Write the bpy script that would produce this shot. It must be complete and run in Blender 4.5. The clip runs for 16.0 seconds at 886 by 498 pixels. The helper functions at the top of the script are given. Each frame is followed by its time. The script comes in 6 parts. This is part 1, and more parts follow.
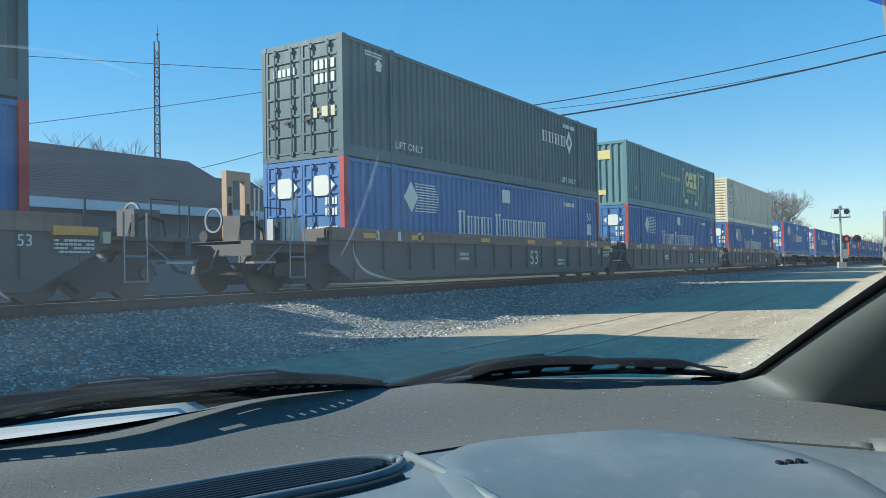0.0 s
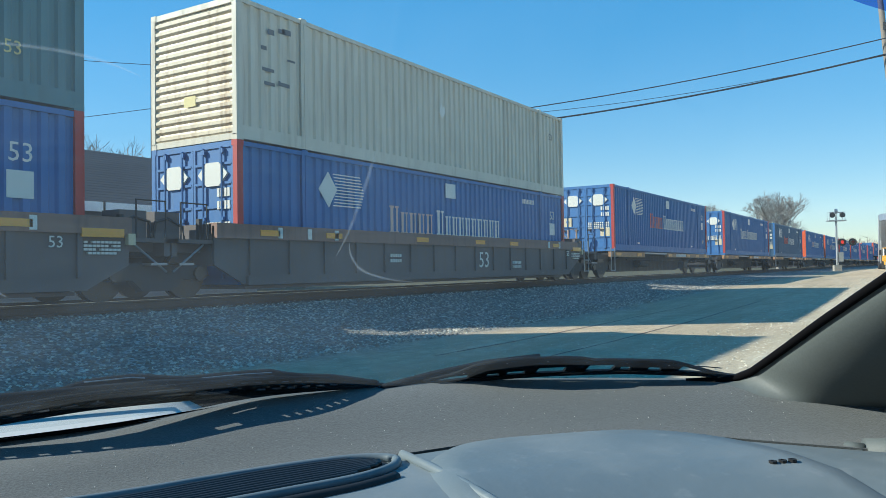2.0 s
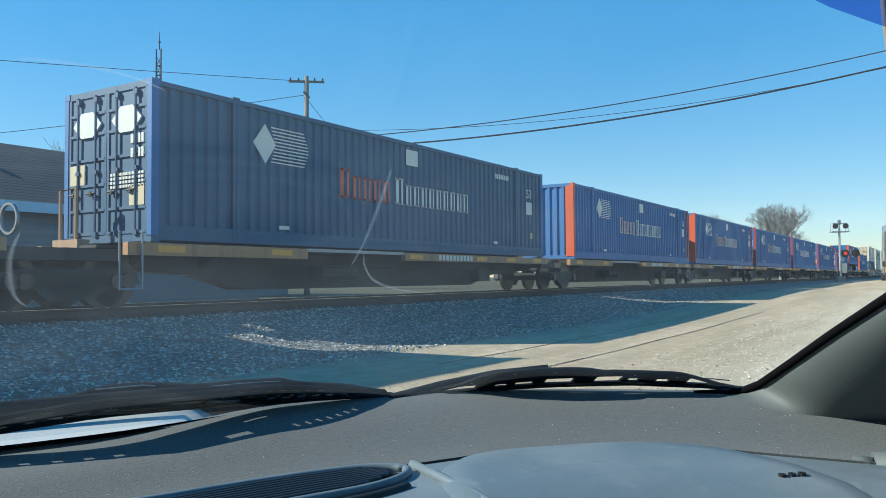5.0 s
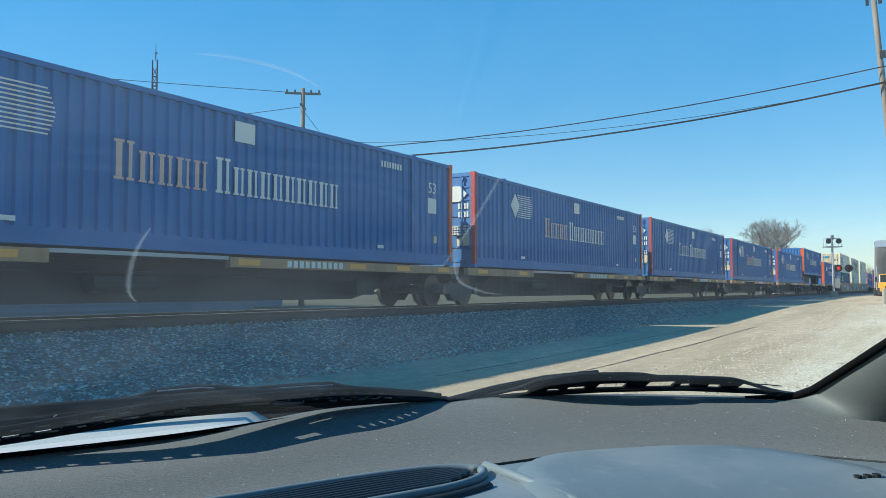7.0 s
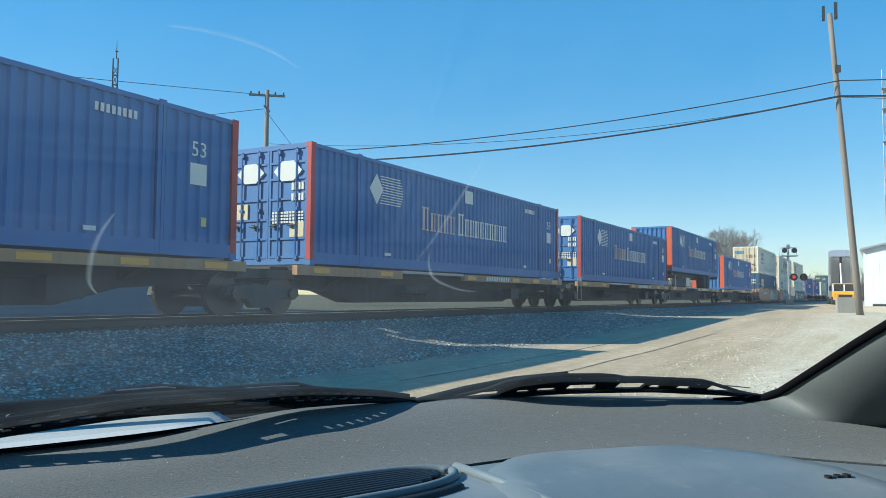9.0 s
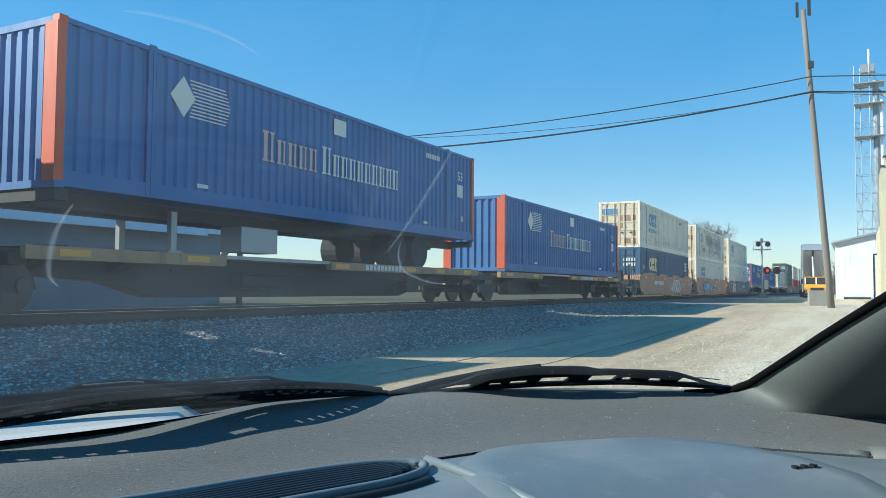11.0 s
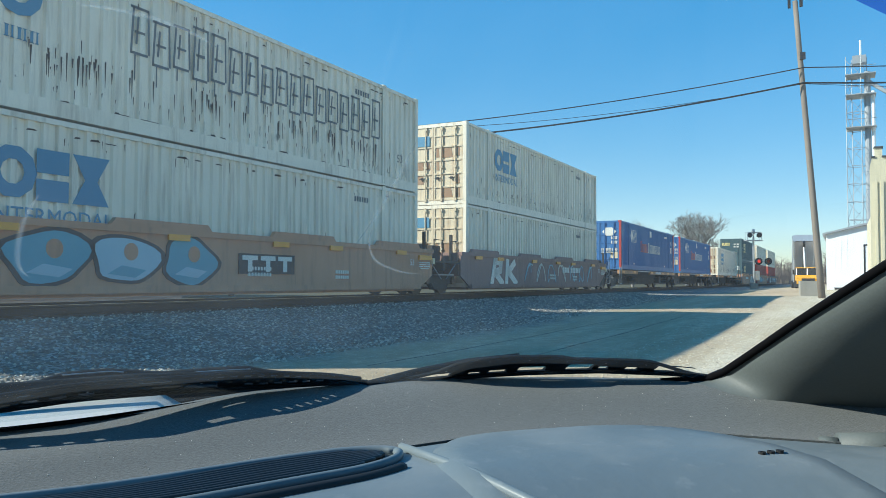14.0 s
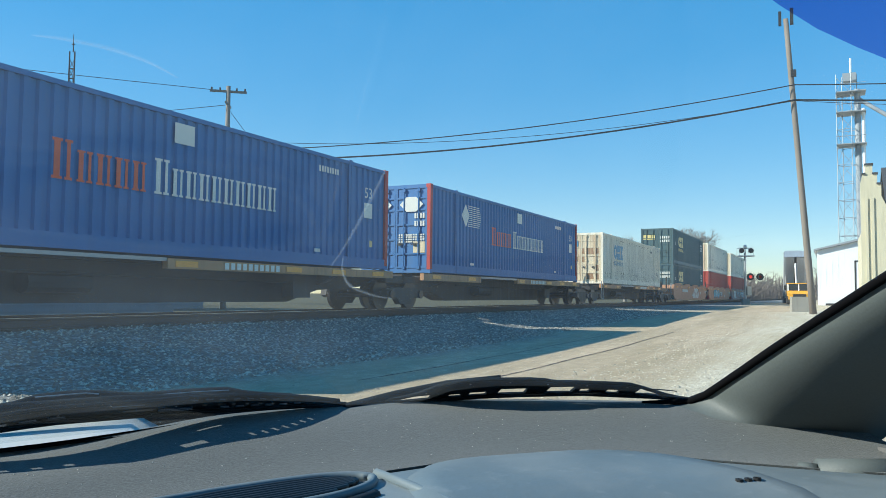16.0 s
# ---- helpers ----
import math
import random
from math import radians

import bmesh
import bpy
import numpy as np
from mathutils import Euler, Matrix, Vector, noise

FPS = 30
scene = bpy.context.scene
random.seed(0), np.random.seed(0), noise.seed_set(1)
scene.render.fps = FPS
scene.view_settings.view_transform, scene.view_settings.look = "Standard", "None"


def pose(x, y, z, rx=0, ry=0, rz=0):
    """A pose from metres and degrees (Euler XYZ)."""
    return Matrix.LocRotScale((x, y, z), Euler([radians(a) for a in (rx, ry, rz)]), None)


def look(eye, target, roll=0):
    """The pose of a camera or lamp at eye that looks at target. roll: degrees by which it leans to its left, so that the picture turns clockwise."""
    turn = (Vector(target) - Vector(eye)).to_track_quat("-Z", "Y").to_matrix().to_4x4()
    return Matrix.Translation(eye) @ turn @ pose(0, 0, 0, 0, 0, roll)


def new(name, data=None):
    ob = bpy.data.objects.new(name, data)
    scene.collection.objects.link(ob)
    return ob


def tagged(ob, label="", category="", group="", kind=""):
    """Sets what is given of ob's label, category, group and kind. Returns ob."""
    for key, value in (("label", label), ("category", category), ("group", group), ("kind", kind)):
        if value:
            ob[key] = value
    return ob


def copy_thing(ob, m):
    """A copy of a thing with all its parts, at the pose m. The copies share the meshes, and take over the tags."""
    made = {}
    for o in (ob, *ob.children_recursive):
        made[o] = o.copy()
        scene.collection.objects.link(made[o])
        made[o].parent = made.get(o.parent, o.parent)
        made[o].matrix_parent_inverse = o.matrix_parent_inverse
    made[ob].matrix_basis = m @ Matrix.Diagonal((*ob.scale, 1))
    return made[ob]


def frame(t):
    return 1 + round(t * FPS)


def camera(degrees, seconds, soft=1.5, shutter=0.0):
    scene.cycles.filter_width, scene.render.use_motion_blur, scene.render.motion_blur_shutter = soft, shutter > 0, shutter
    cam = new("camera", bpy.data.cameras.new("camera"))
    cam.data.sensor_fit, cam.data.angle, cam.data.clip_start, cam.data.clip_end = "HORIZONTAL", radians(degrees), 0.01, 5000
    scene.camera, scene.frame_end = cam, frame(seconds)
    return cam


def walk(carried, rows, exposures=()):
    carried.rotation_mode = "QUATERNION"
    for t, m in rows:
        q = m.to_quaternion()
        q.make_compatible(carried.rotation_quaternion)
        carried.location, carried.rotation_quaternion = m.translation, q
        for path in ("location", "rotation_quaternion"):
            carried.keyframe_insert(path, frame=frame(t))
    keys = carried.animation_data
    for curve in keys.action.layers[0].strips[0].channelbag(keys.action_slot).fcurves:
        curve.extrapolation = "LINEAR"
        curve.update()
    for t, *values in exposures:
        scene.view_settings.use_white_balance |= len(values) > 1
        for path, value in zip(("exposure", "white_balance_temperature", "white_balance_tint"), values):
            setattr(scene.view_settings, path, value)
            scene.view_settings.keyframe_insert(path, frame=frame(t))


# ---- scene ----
# ---- camera ----
cam = camera(58.71, 16.0, soft=0.75)
PATH = [  # seconds, x, y, z, heading from the track, tilt, lean
    (0.0, 0.028, -0.037, 1.171, 32.27, 1.34, -1.04),
    (0.5, 0.026, -0.037, 1.170, 32.22, 1.42, -0.98),
    (1.0, 0.027, -0.038, 1.171, 32.18, 1.41, -0.96),
    (1.5, 0.027, -0.039, 1.170, 32.08, 1.40, -0.93),
    (2.0, 0.026, -0.039, 1.169, 32.02, 1.49, -0.88),
    (2.5, 0.027, -0.038, 1.169, 32.01, 1.51, -0.67),
    (3.0, 0.024, -0.038, 1.170, 31.95, 1.58, -0.54),
    (3.5, 0.021, -0.038, 1.172, 32.03, 1.76, -0.45),
    (4.0, 0.019, -0.037, 1.172, 32.13, 1.92, -0.43),
    (6.5, 0.008, -0.020, 1.169, 32.04, 2.54, -0.38),
    (7.0, -0.029, 0.022, 1.163, 31.74, 2.99, -0.09),
    (7.5, -0.036, 0.044, 1.154, 31.24, 3.32, 0.18),
    (8.0, -0.033, 0.039, 1.159, 30.53, 3.51, 0.36),
    (8.5, -0.026, 0.042, 1.155, 29.79, 3.46, 0.44),
    (9.0, -0.021, 0.036, 1.156, 29.09, 3.37, 0.42),
    (9.5, -0.022, 0.034, 1.156, 28.47, 3.25, 0.48),
    (10.0, -0.020, 0.034, 1.156, 28.02, 3.19, 0.45),
    (12.5, -0.009, 0.029, 1.154, 26.93, 2.51, 0.30),
    (13.0, -0.008, 0.028, 1.154, 26.86, 2.39, 0.36),
    (13.5, -0.008, 0.025, 1.153, 26.91, 2.39, 0.24),
    (14.0, -0.014, 0.014, 1.154, 26.94, 2.29, 0.24),
    (14.5, -0.001, 0.008, 1.158, 26.87, 2.39, 0.02),
    (15.0, 0.001, 0.002, 1.163, 26.66, 2.62, 0.08),
    (15.5, -0.002, 0.002, 1.162, 26.51, 2.96, 0.25),
    (16.0, -0.004, 0.003, 1.163, 26.43, 3.30, 0.52),
]


def aim(t, x, y, z, head, tilt, lean):
    a, b = radians(head), radians(tilt)
    way = Vector((math.cos(a) * math.cos(b), math.sin(a) * math.cos(b), math.sin(b)))
    return t, look((x, y, z), Vector((x, y, z)) + way, lean)


walk(cam, [aim(*row) for row in PATH])

# ---- light ----
SUN = Vector((-0.88, 1.39, 1.0)).normalized()
world = bpy.data.worlds.new("sky")
scene.world = world
world.use_nodes = True
nt = world.node_tree
sky = nt.nodes.new("ShaderNodeTexSky")
sky.sky_type, sky.sun_disc = "NISHITA", False
sky.sun_elevation = math.asin(SUN.z)
sky.sun_rotation = math.atan2(SUN.x, SUN.y)
sky.altitude, sky.air_density, sky.dust_density, sky.ozone_density = 200, 0.9, 0.05, 1.2
nt.nodes["Background"].inputs["Strength"].default_value = 0.15
deep = nt.nodes.new("ShaderNodeHueSaturation")
deep.inputs["Saturation"].default_value, deep.inputs["Hue"].default_value = 2.5, 0.4965
deep.inputs["Value"].default_value = 1.28
even = nt.nodes.new("ShaderNodeGamma")
even.inputs["Gamma"].default_value = 0.43
nt.links.new(sky.outputs[0], even.inputs["Color"])
nt.links.new(even.outputs[0], deep.inputs["Color"])
nt.links.new(deep.outputs[0], nt.nodes["Background"].inputs["Color"])
lamp = bpy.data.lights.new("sun", "SUN")
lamp.energy, lamp.angle, lamp.color = 3.9, radians(0.5), (1.0, 0.93, 0.76)
sun = new("sun", lamp)
sun.matrix_world = look(SUN * 100, (0, 0, 0))
scene.view_settings.exposure = 1.08
scene.view_settings.use_white_balance = True
scene.view_settings.white_balance_temperature, scene.view_settings.white_balance_tint = 5900, 6

# ---- materials ----


def nodes_of(name):
    m = bpy.data.materials.new(name)
    m.use_nodes = True
    t = m.node_tree
    return m, t, t.nodes["Principled BSDF"]


def noise_node(t, scale, detail=4.0, vec=None, rough=0.55):
    n = t.nodes.new("ShaderNodeTexNoise")
    n.inputs["Scale"].default_value, n.inputs["Detail"].default_value, n.inputs["Roughness"].default_value = scale, detail, rough
    if vec is not None:
        t.links.new(vec, n.inputs["Vector"])
    return n


def ramp_node(t, fac, stops):
    r = t.nodes.new("ShaderNodeValToRGB")
    els = r.color_ramp.elements
    while len(els) < len(stops):
        els.new(0.5)
    for e, (p, c) in zip(els, stops):
        e.position, e.color = p, (*c, 1) if len(c) == 3 else c
    t.links.new(fac, r.inputs["Fac"])
    return r


def mix_node(t, fac, a, b, mode="MIX"):
    m = t.nodes.new("ShaderNodeMix")
    m.data_type, m.blend_type = "RGBA", mode
    for sock, val in ((m.inputs["Factor"], fac), (m.inputs["A"], a), (m.inputs["B"], b)):
        if hasattr(val, "is_linked"):
            t.links.new(val, sock)
        elif isinstance(val, (int, float)):
            sock.default_value = val
        else:
            sock.default_value = (*val, 1)
    return m.outputs["Result"]


def mapped(t, scale=(1, 1, 1), rand=True):
    """Object coordinates, stretched, and moved by a random amount for each object."""
    c = t.nodes.new("ShaderNodeTexCoord")
    m = t.nodes.new("ShaderNodeMapping")
    m.inputs["Scale"].default_value = scale
    t.links.new(c.outputs["Object"], m.inputs["Vector"])
    if rand:
        o = t.nodes.new("ShaderNodeObjectInfo")
        k = t.nodes.new("ShaderNodeMath")
        k.operation = "MULTIPLY"
        k.inputs[1].default_value = 37.0
        t.links.new(o.outputs["Random"], k.inputs[0])
        t.links.new(k.outputs[0], m.inputs["Location"])
    return m.outputs["Vector"]


def bump(t, b, height, strength, distance):
    n = t.nodes.new("ShaderNodeBump")
    n.inputs["Strength"].default_value, n.inputs["Distance"].default_value = strength, distance
    t.links.new(height, n.inputs["Height"])
    t.links.new(n.outputs[0], b.inputs["Normal"])


def paint(name, color, dirt=(0.12, 0.09, 0.07), wear=0.35, rough=0.5, streak=True, metal=0.0, spec=0.4, spread=0.12):
    """Weathered paint: tone that wanders, streaks that run down, stains and small relief."""
    m, t, b = nodes_of(name)
    tone = noise_node(t, 0.9, 3, mapped(t))
    run = noise_node(t, 3.0, 5, mapped(t, (2.2, 2.2, 0.16) if streak else (1.5, 1.5, 1.5)), 0.65)
    fine = noise_node(t, 45, 3, mapped(t))
    lo = tuple(c * (1 - spread) for c in color)
    hi = tuple(min(1, c * (1 + spread)) for c in color)
    base = mix_node(t, tone.outputs["Fac"], lo, hi)
    mask = ramp_node(t, run.outputs["Fac"], [(0.50, (0, 0, 0)), (0.78, (wear,) * 3)])
    base = mix_node(t, mask.outputs["Color"], base, dirt)
    speck = ramp_node(t, fine.outputs["Fac"], [(0.62, (0, 0, 0)), (0.75, (wear * 0.6,) * 3)])
    base = mix_node(t, speck.outputs["Color"], base, dirt)
    t.links.new(base, b.inputs["Base Color"])
    r = ramp_node(t, run.outputs["Fac"], [(0.3, (rough - 0.1,) * 3), (0.7, (min(1, rough + 0.2),) * 3)])
    t.links.new(r.outputs["Color"], b.inputs["Roughness"])
    b.inputs["Metallic"].default_value = metal
    b.inputs["Specular IOR Level"].default_value = spec
    bump(t, b, fine.outputs["Fac"], 0.15, 0.004)
    return m


def plain(name, color, rough=0.6, metal=0.0, glow=0.0, grain=30.0, spread=0.15, relief=0.1, spec=0.4):
    m, t, b = nodes_of(name)
    n = noise_node(t, grain, 4, mapped(t))
    c = mix_node(t, n.outputs["Fac"], tuple(x * (1 - spread) for x in color), tuple(min(1, x * (1 + spread)) for x in color))
    t.links.new(c, b.inputs["Base Color"])
    b.inputs["Roughness"].default_value, b.inputs["Metallic"].default_value = rough, metal
    b.inputs["Specular IOR Level"].default_value = spec
    if glow:
        b.inputs["Emission Color"].default_value, b.inputs["Emission Strength"].default_value = (*color, 1), glow
    if relief:
        bump(t, b, n.outputs["Fac"], relief, 0.003)
    return m


M = {}
RUST = (0.20, 0.085, 0.035)
M["blue"] = paint("blue_paint", (0.042, 0.148, 0.360), (0.11, 0.17, 0.26), 0.45)
M["navy"] = paint("dark_blue_paint", (0.045, 0.105, 0.185), (0.10, 0.12, 0.14), 0.3)
M["red"] = paint("red_post_paint", (0.42, 0.045, 0.035), (0.2, 0.08, 0.07), 0.3)
M["orange"] = paint("orange_post_paint", (0.60, 0.10, 0.03), (0.2, 0.08, 0.05), 0.3)
M["slate"] = paint("slate_paint", (0.070, 0.118, 0.128), (0.12, 0.12, 0.105), 0.4)
M["green"] = paint("green_grey_paint", (0.115, 0.215, 0.23), (0.12, 0.12, 0.10), 0.3)
M["beige"] = paint("beige_paint", (0.60, 0.55, 0.44), (0.28, 0.20, 0.13), 0.45)
M["white"] = paint("worn_white_paint", (0.80, 0.72, 0.58), (0.34, 0.26, 0.18), 0.7)
M["rustwhite"] = paint("rusty_white_paint", (0.64, 0.54, 0.38), (0.30, 0.17, 0.09), 0.95)
M["rustpatch"] = paint("orange_brown_rust", (0.30, 0.175, 0.095), (0.48, 0.38, 0.25), 0.9)
M["redbox"] = paint("brick_red_paint", (0.40, 0.07, 0.05), (0.2, 0.1, 0.08), 0.3)
M["decal"] = plain("white_lettering", (0.68, 0.66, 0.59), 0.5, spread=0.1)
M["decal_red"] = plain("red_orange_lettering", (0.62, 0.12, 0.05), 0.5)
M["decal_fade"] = plain("faded_lettering", (0.62, 0.42, 0.33), 0.5)
M["decal_yellow"] = plain("yellow_lettering", (0.64, 0.53, 0.22), 0.5)
M["decal_blue"] = plain("blue_lettering", (0.08, 0.23, 0.36), 0.5)
M["decal_grey"] = plain("grey_scrawl", (0.13, 0.135, 0.14), 0.6)
M["label_tan"] = plain("cream_sticker", (0.62, 0.52, 0.34), 0.5)
M["steel"] = plain("galvanised_bar", (0.30, 0.31, 0.32), 0.45, 0.6)
M["dark"] = paint("grimy_dark_steel", (0.034, 0.032, 0.032), (0.085, 0.066, 0.052), 0.5, 0.6)
M["well"] = paint("grey_black_car_paint", (0.115, 0.098, 0.095), (0.17, 0.125, 0.09), 0.55, 0.6)
M["chord"] = paint("rusty_brown_chord", (0.26, 0.155, 0.115), (0.12, 0.09, 0.075), 0.6, 0.65)
M["brown"] = paint("terracotta_car_paint", (0.50, 0.26, 0.15), (0.17, 0.125, 0.10), 0.5, 0.6)
M["maroon"] = paint("dull_maroon_car_paint", (0.27, 0.165, 0.14), (0.15, 0.11, 0.095), 0.5, 0.6)
M["spine"] = paint("ochre_brown_sill", (0.44, 0.235, 0.11), (0.17, 0.115, 0.08), 0.7, 0.6)
M["reflector"] = plain("amber_reflector", (0.78, 0.34, 0.05), 0.4)
M["tan"] = paint("tan_frame_paint", (0.42, 0.27, 0.17), (0.15, 0.10, 0.07), 0.5)
M["wheel"] = plain("wheel_steel", (0.06, 0.052, 0.048), 0.4, 0.7)
M["rail"] = plain("polished_rail", (0.55, 0.54, 0.52), 0.22, 1.0, grain=6)
M["rust"] = plain("rusty_rail_web", (0.075, 0.050, 0.040), 0.85)
M["tie"] = paint("creosoted_timber", (0.085, 0.065, 0.05), (0.16, 0.14, 0.12), 0.5, 0.9)
M["teal"] = plain("teal_spray", (0.10, 0.32, 0.40), 0.5)
M["spray"] = plain("white_spray", (0.74, 0.70, 0.62), 0.5)
M["spray_dark"] = plain("black_spray", (0.03, 0.03, 0.035), 0.5)
M["spray_pale"] = plain("pale_blue_spray", (0.32, 0.48, 0.55), 0.5)

# ---- mesh helpers ----


class Shape:
    """Collects boxes, prisms, tubes and sheets for one mesh."""

    def __init__(self):
        self.v, self.f, self.smooth = [], [], False

    def add(self, verts, faces):
        n = len(self.v)
        self.v += [tuple(p) for p in verts]
        self.f += [tuple(n + i for i in q) for q in faces]
        return self

    def box(self, x0, y0, z0, x1, y1, z1, m=None):
        p = [(x0, y0, z0), (x1, y0, z0), (x1, y1, z0), (x0, y1, z0), (x0, y0, z1), (x1, y0, z1), (x1, y1, z1), (x0, y1, z1)]
        if m is not None:
            p = [m @ Vector(q) for q in p]
        return self.add(p, [(3, 2, 1, 0), (4, 5, 6, 7), (0, 1, 5, 4), (1, 2, 6, 5), (2, 3, 7, 6), (3, 0, 4, 7)])

    def prism(self, outline, a, b, axis="y"):
        """An outline in two axes, pushed from a to b along the third."""
        put = {"y": lambda p, k: (p[0], k, p[1]), "x": lambda p, k: (k, p[0], p[1]), "z": lambda p, k: (p[0], p[1], k)}[axis]
        n = len(outline)
        vs = [put(p, a) for p in outline] + [put(p, b) for p in outline]
        fs = [tuple(range(n)), tuple(range(2 * n - 1, n - 1, -1))]
        fs += [(i, i + n, (i + 1) % n + n, (i + 1) % n) for i in range(n)]
        return self.add(vs, fs)

    def tube(self, points, r, sides=8, r2=None):
        pts = [Vector(p) for p in points]
        rings = []
        for i, p in enumerate(pts):
            d = (pts[min(i + 1, len(pts) - 1)] - pts[max(i - 1, 0)]).normalized()
            a = d.orthogonal().normalized() if abs(d.z) > 0.9 else Vector((0, 0, 1)).cross(d).normalized()
            b = d.cross(a)
            k = r if r2 is None else r + (r2 - r) * i / (len(pts) - 1)
            rings.append([p + a * k * math.cos(2 * math.pi * j / sides) + b * k * math.sin(2 * math.pi * j / sides) for j in range(sides)])
        vs = [q for ring in rings for q in ring]
        fs = [(i * sides + j, i * sides + (j + 1) % sides, (i + 1) * sides + (j + 1) % sides, (i + 1) * sides + j)
              for i in range(len(pts) - 1) for j in range(sides)]
        fs += [tuple(range(sides - 1, -1, -1)), tuple((len(pts) - 1) * sides + j for j in range(sides))]
        return self.add(vs, fs)

    def disc(self, c, r, a, b, axis="y", sides=20, hole=0.0):
        ring = [(math.cos(2 * math.pi * i / sides), math.sin(2 * math.pi * i / sides)) for i in range(sides)]
        if not hole:
            return self.prism([(c[0] + r * p, c[1] + r * q) for p, q in ring], a, b, axis)
        put = {"y": lambda p, k: (p[0], k, p[1]), "x": lambda p, k: (k, p[0], p[1]), "z": lambda p, k: (p[0], p[1], k)}[axis]
        vs = [put((c[0] + s * p, c[1] + s * q), k) for k in (a, b) for s in (r, hole) for p, q in ring]
        n = sides
        fs = []
        for i in range(n):
            j = (i + 1) % n
            fs += [(i, j, n + j, n + i), (2 * n + j, 2 * n + i, 3 * n + i, 3 * n + j), (i, 2 * n + i, 2 * n + j, j), (n + j, 3 * n + j, 3 * n + i, n + i)]
        return self.add(vs, fs)

    def grid(self, rows):
        n, k = len(rows), len(rows[0])
        return self.add([p for r in rows for p in r], [(i * k + j, i * k + j + 1, (i + 1) * k + j + 1, (i + 1) * k + j) for i in range(n - 1) for j in range(k - 1)])

    def mesh(self, name, smooth=False):
        me = bpy.data.meshes.new(name)
        me.from_pydata(self.v, [], self.f)
        bm = bmesh.new()
        bm.from_mesh(me)
        bmesh.ops.recalc_face_normals(bm, faces=bm.faces)
        bm.to_mesh(me)
        bm.free()
        if smooth or self.smooth:
            me.shade_smooth()
        return me


def part(name, shape, mat, parent=None, label="", smooth=False, at=None):
    """Links one mesh object, under a thing or a part if one is given."""
    me = shape.mesh(name, smooth) if isinstance(shape, Shape) else shape
    if not me.materials:
        me.materials.append(M[mat] if isinstance(mat, str) else mat)
    ob = new(name, me)
    if parent is not None:
        ob.parent = parent
    if at is not None:
        ob.matrix_basis = at
    if label:
        ob["label"] = label
    return ob


def thing(name, label, category, group="", kind="", at=None):
    ob = tagged(new(name), label, category, group, kind)
    if at is not None:
        ob.matrix_basis = at
    return ob


def lettering(text, size, mat, m, parent, name="lettering", label=""):
    """Words in the built-in font, as a thin mesh."""
    cu = bpy.data.curves.new("lettering", "FONT")
    cu.body, cu.size, cu.extrude, cu.align_x = text, size, 0.002, "CENTER"
    cu.resolution_u = 2
    ob = bpy.data.objects.new("lettering", cu)
    scene.collection.objects.link(ob)
    bpy.context.view_layer.update()
    me = bpy.data.meshes.new_from_object(ob.evaluated_get(bpy.context.evaluated_depsgraph_get()))
    bpy.data.objects.remove(ob)
    return part(name, me, mat, parent, label, at=m)

# ---- ground and track ----
YS, V = 11.63, 21.15          # near face of the train, its speed
YC = YS + 1.295               # centre of the track
RAIL = 0.70


def smooth(a, b, x):
    t = min(1.0, max(0.0, (x - a) / (b - a)))
    return t * t * (3 - 2 * t)


def ground_z(x, y):
    base = 0.39 * smooth(12, 46, x) + 0.13 * smooth(46, 75, x)
    if y > 7.5:
        up = smooth(8.3, 11.3, y) * (1 - smooth(20.2, 21.8, y))
        low = base + (0.25 - base) * smooth(7.5, 18, y) * (1 if y > 12 else 0.0)
        return low + (0.50 - low) * up
    return base


